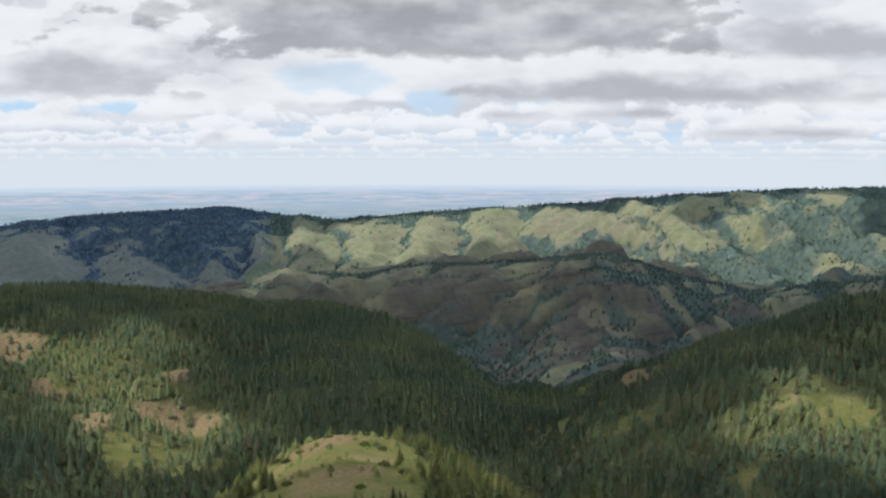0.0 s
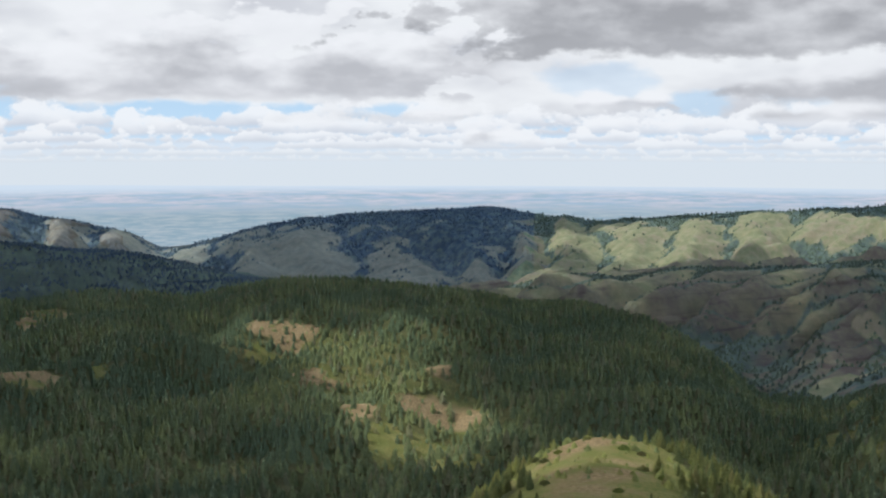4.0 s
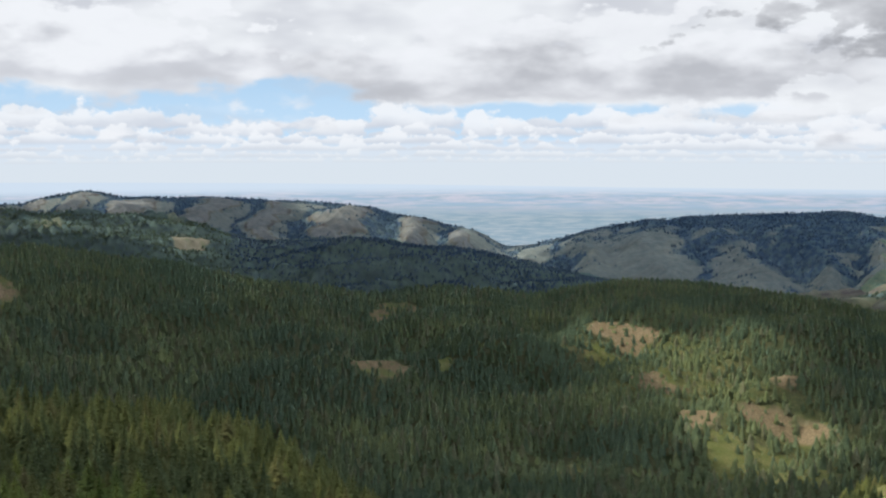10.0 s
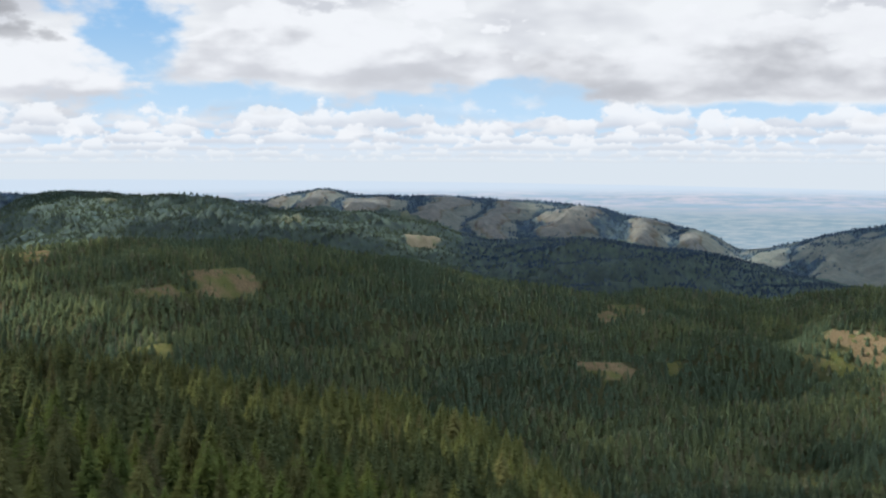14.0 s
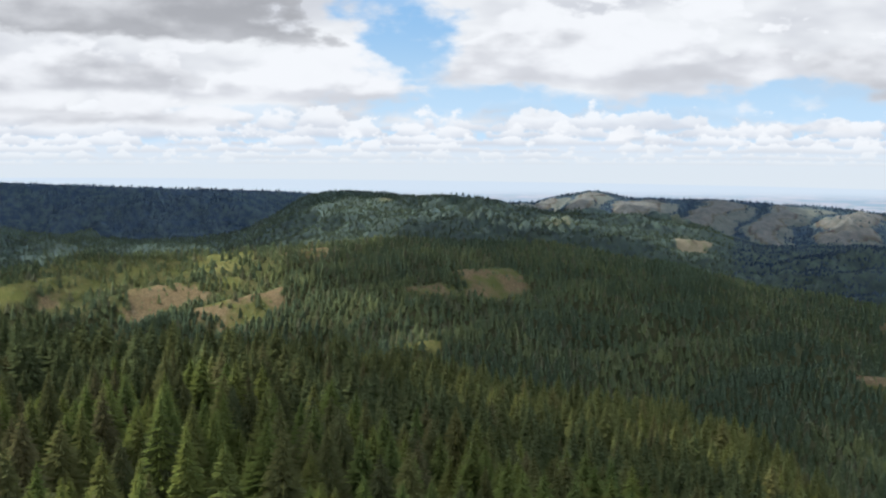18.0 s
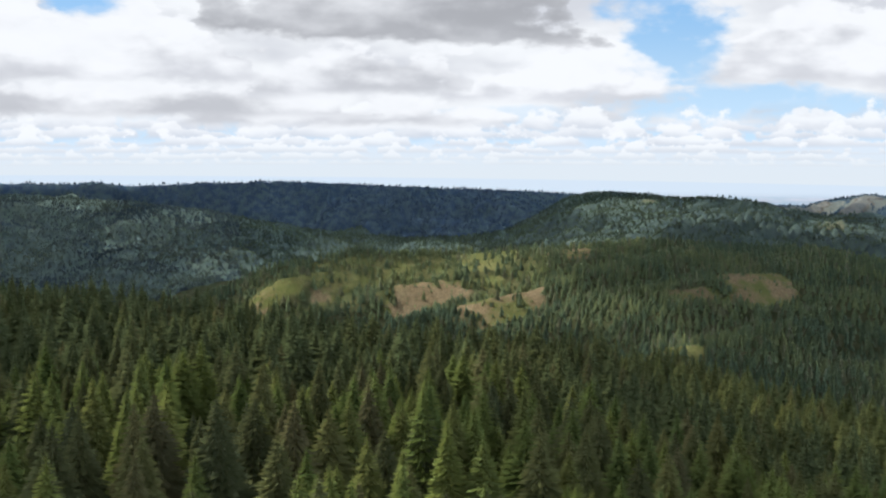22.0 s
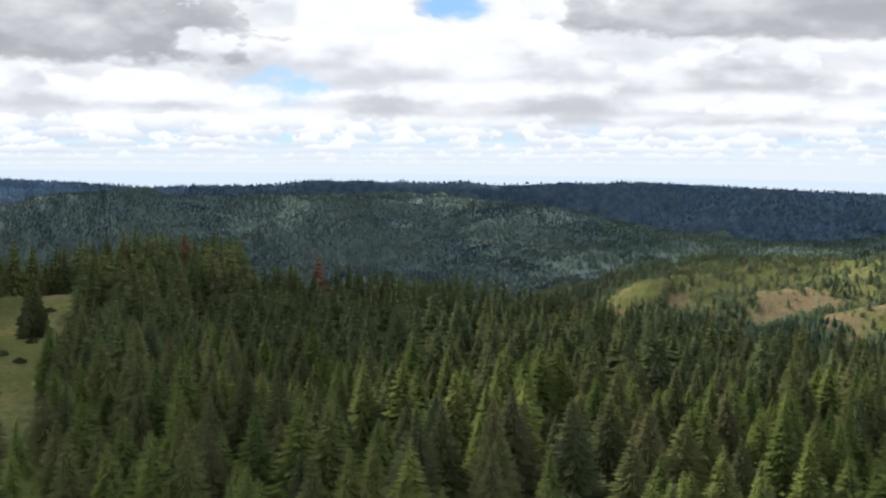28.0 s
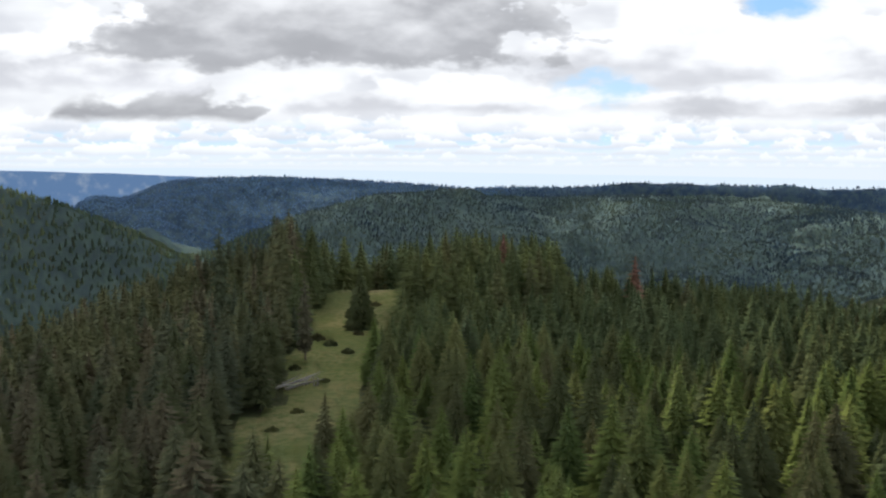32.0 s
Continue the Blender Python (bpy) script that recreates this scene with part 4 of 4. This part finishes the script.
height = np.where(b > 102, 18, np.interp(r, [180, 300], [17.5, 14.5])) * np.where((b > 89.5) & (b < 103) & (r > 340), 1.6, 1.0) * g.uniform(0.6, 1.15, len(x)) * np.where((b < 14) & (r > 330), 0.62, 1.0)
close = np.argsort(r + np.where((b < 36) | (b > 117), 900, 0))[:780]
mine = np.zeros(len(x), bool)
mine[close] = True
tint = woods_tint(x, y, g)
PINE_SHAPES = [boughs(g0, w, 9, wd, s, st, lobes=False, power=0.6, core=0.6) for w, wd, s, st in ((18, 0.20, 0.3, 0.2), (16, 0.23, 0.2, 0.15), (19, 0.18, 0.4, 0.25))]
for name, label, shapes, pick, mat in (("near_forest", "tall green firs and larches on the near ridge", NEAR_SHAPES, ~mine & (b <= 102), NEAR_WOODS),
                                       ("near_pines", "olive brown pines on the near ridge", PINE_SHAPES, ~mine & (b > 102), NEAR_PINES)):
    plant(name, label, shapes, x[pick], y[pick], z[pick] - 0.4, height[pick], g, mat, tint[pick], False)


def part(name, shape, mat, parent, label=""):
    me = shape if isinstance(shape, bpy.types.Mesh) else mesh_from(name, shape[0], shape[1], name == "trunk")
    if not me.materials:
        me.materials.append(mat)
    ob = new(name, me)
    ob.parent = parent
    return tagged(ob, label) if label else ob


def tree(name, label, height, shape, mat, foot=0.24, category="tree", group=""):
    top = tagged(new(name), label, category, group)
    v, f = shape
    part("trunk", trunk_shape(height * 0.97, foot), BARK, top)
    part("crown", (v * height, f), mat, top)
    return top


# name, label, needles, then whorls, boughs in a whorl, width, sag, bare foot, blade, looseness
KINDS = [("fir_tree", "dark green fir with layered drooping branches", FIR, (25, 25, 0.29, 0.42, 0.03, 0.17, 0.22)), ("fir_tree", "dark green fir with layered drooping branches", FIR, (22, 25, 0.33, 0.3, 0.03, 0.17, 0.25)),
         ("larch_tree", "light green larch with soft upturned branches", LARCH, (34, 19, 0.29, 0.15, 0.04, 0.16, 0.8)), ("larch_tree", "light green larch with soft upturned branches", LARCH, (32, 19, 0.33, 0.0, 0.05, 0.16, 0.8)),
         ("pine_tree", "olive green pine with a bare lower trunk", PINE, (26, 16, 0.25, 0.2, 0.2, 0.2, 0.8)), ("pine_tree", "olive green pine with a bare lower trunk", PINE, (28, 16, 0.22, 0.25, 0.12, 0.2, 0.8))]
masters = []
for name, label, mat, (w, p, wd, s, st, bl, lo) in KINDS:
    masters.append(tree(name, label, 20.0, boughs(g0, w, p, wd, s, st, lobes=False, blade=bl, core=0.45, loose=lo, power=0.62 if mat is PINE else 0.85), mat, group="trees of the near ridge"))
used = set()
for i in close:
    k = int(g.choice([4, 5])) if b[i] > 102.5 else int(g.choice([0, 1, 2, 3]))
    s = height[i] / 20.0
    m = pose(x[i], y[i], z[i] - 0.3, 0, 0, g.uniform(0, 360))
    if k not in used:
        ob = masters[k]
        used.add(k)
    else:
        ob = copy_thing(masters[k], m)
    ob.matrix_basis = m @ Matrix.Diagonal((s * g.uniform(0.85, 1.2), s * g.uniform(0.85, 1.2), s, 1))


def ground_at(bearing, dist):
    px, py = place(bearing, dist)
    return px, py, float(relief(np.array([px]), np.array([py]))[0][0])


def single(name, label, bearing, dist, height, wide, shape, mat, **more):
    ob = tree(name, label, height, shape, mat, **more)
    px, py, pz = ground_at(bearing, dist)
    ob.matrix_basis = pose(px, py, pz - 0.2, 0, 0, bearing * 37) @ Matrix.Diagonal((wide, wide, 1, 1))
    return ob


single("fir_tree", "broad dark fir standing alone on the meadow", 98.9, 350, 18, 1.0, boughs(g0, 34, 18, 0.32, 0.5, 0.02, power=0.8, lobes=False, blade=0.2), FIR)
single("pine_tree", "tall slender pine above the meadow's edge", 105.4, 325, 33, 0.8, boughs(g0, 20, 11, 0.13, 0.25, 0.3, power=0.5), PINE)
single("pine_tree", "brownish slender pine beside the meadow", 101.5, 300, 22, 0.9, boughs(g0, 20, 11, 0.13, 0.35, 0.12, power=0.5), PINE)
single("dead_tree", "dead conifer with rust red needles on the ridge", 92.2, 412, 23, 1.5, boughs(g0, 16, 10, 0.18, 0.3, 0.08), RED)
single("dead_tree", "dead conifer with rust red needles in the forest", 86.1, 388, 20, 1.5, boughs(g0, 16, 10, 0.16, 0.3, 0.08), RED)
single("dead_tree", "small dead conifer with red needles by the meadow", 103.3, 258, 9, 1.0, boughs(g0, 12, 8, 0.2, 0.3, 0.08), RED)

single("fir_tree", "young fir standing in the meadow's lower end", 100.6, 195, 16, 1.0, boughs(g0, 22, 22, 0.24, 0.4, 0.03, lobes=False, blade=0.18, core=0.45, loose=0.25), FIR)
single("larch_tree", "light green young larch in the meadow's lower end", 103.3, 186, 12, 1.0, boughs(g0, 26, 18, 0.26, 0.1, 0.04, lobes=False, blade=0.17, core=0.45), LARCH)
single("fir_tree", "small fir at the foot of the meadow", 106.7, 196, 9, 1.0, boughs(g0, 18, 20, 0.26, 0.4, 0.03, lobes=False, blade=0.18, core=0.45, loose=0.25), FIR)
single("pine_tree", "dark pine with a bare trunk at the meadow's edge", 102.6, 296, 21, 0.9, boughs(g0, 18, 12, 0.15, 0.25, 0.38, power=0.5), PINE)

# ---- small things on the near ridge ----


def log_pile(bearing, dist):
    """Weathered trunks lying across one another at the meadow's edge."""
    px, py, pz = ground_at(bearing, dist)
    top = tagged(new("log_pile"), "grey weathered logs lying on the meadow grass", "logs")
    top.matrix_basis = pose(px, py, pz, 0, 0, 0)
    g1 = np.random.default_rng(9)
    for k in range(8):
        ob = part("log", trunk_shape(g1.uniform(6, 11), g1.uniform(0.2, 0.32), 8), LOG, top)
        way = heading(bearing - 62 + g1.uniform(-14, 14), 5 + 2.0 * (k % 4))
        ob.matrix_basis = Matrix.Translation((g1.uniform(-1.5, 1.5), g1.uniform(-1.5, 1.5), 0.3 + 0.2 * (k % 4))) @ way.to_track_quat("Z", "Y").to_matrix().to_4x4()
    foot = heading(bearing - 62, 0) * 7
    for k in range(5):
        ob = part("stub", trunk_shape(g1.uniform(1.8, 2.8), 0.17, 7), LOG, top)
        ob.matrix_basis = pose(foot.x + g1.uniform(-2, 2), foot.y + g1.uniform(-2, 2), 0.0, g1.uniform(-16, 16), g1.uniform(-16, 16), 0)


log_pile(102.5, 268)


def shrub(bearing, dist, size, mat, label):
    """A low bush: many short upright sprays."""
    g1 = np.random.default_rng(int(bearing * 100 + dist))
    verts, faces = [], []
    for k in range(90):
        a, q, h = g1.uniform(0, 6.28), size * math.sqrt(g1.uniform(0, 1)), size * g1.uniform(0.6, 1.2)
        cx1, cy1 = q * math.cos(a), q * math.sin(a)
        h *= 1.15 - 0.7 * q / size
        t, w = g1.uniform(0, 6.28), size * g1.uniform(0.12, 0.22)
        b1 = len(verts)
        verts += [(cx1 - w * math.cos(t), cy1 - w * math.sin(t), 0.1 * h), (cx1 + w * math.cos(t), cy1 + w * math.sin(t), 0.25 * h),
                  (cx1 + 0.3 * w, cy1, h), (cx1 - 0.5 * w * math.sin(t), cy1 + 0.8 * w * math.cos(t), 0.6 * h)]
        faces += [(b1, b1 + 1, b1 + 2), (b1, b1 + 2, b1 + 3)]
    ob = tagged(new("shrub"), label, "shrub", "shrubs on the grass")
    leaves = part("foliage", (np.array(verts), np.array(faces)), mat, ob)
    stem = part("stem", trunk_shape(size * 0.5, size * 0.06, 6), BARK, ob)
    px, py, pz = ground_at(bearing, dist)
    ob.matrix_basis = pose(px, py, pz - 0.05)
    return ob


g2 = np.random.default_rng(12)
for sb, sd, size in ((100.3, 318, 1.9), (99.5, 305, 1.7), (100.9, 330, 2.2), (102.0, 290, 1.6), (99.0, 338, 1.5), (101.9, 245, 1.4), (98.2, 392, 1.8), (103.1, 232, 1.3), (100.6, 275, 1.2)):
    shrub(sb, sd, size, FIR, "low dark green shrub on the meadow grass")
for k in range(34):
    shrub(4.8 + g2.normal(0, 3.2), 539 + g2.normal(0, 48), g2.uniform(1.2, 2.7), LARCH if k % 2 else FIR, "small green shrub on the grassy knoll")


def snag(bearing, dist, height, label):
    """A dead trunk, bare and grey, with the stubs of its branches."""
    g1 = np.random.default_rng(int(bearing * 10 + dist))
    ob = tagged(new("snag"), label, "dead tree")
    part("trunk", trunk_shape(height, 0.2, 7), LOG, ob)
    for k in range(9):
        br = part("branch", trunk_shape(g1.uniform(0.8, 1.8), 0.05, 5), LOG, ob)
        br.matrix_basis = pose(0, 0, height * (0.35 + 0.065 * k), 75, 0, g1.uniform(0, 360))
    px, py, pz = ground_at(bearing, dist)
    ob.matrix_basis = pose(px, py, pz - 0.2, g1.uniform(-2, 2), g1.uniform(-2, 2), 0)


snag(-1.1, 728, 21, "bare grey snag rising over the forest")
snag(-2.0, 700, 18, "bare grey snag rising over the forest")
snag(3.1, 1372, 22, "bare grey snag rising over the forest")
snag(106.0, 250, 14, "bare grey snag among the pines")
for k in range(10):
    snag(52.9 + g2.normal(0, 0.5), 1130 + g2.normal(0, 14), g2.uniform(13, 22), "bare trunk of a dead tree beside a clearing")
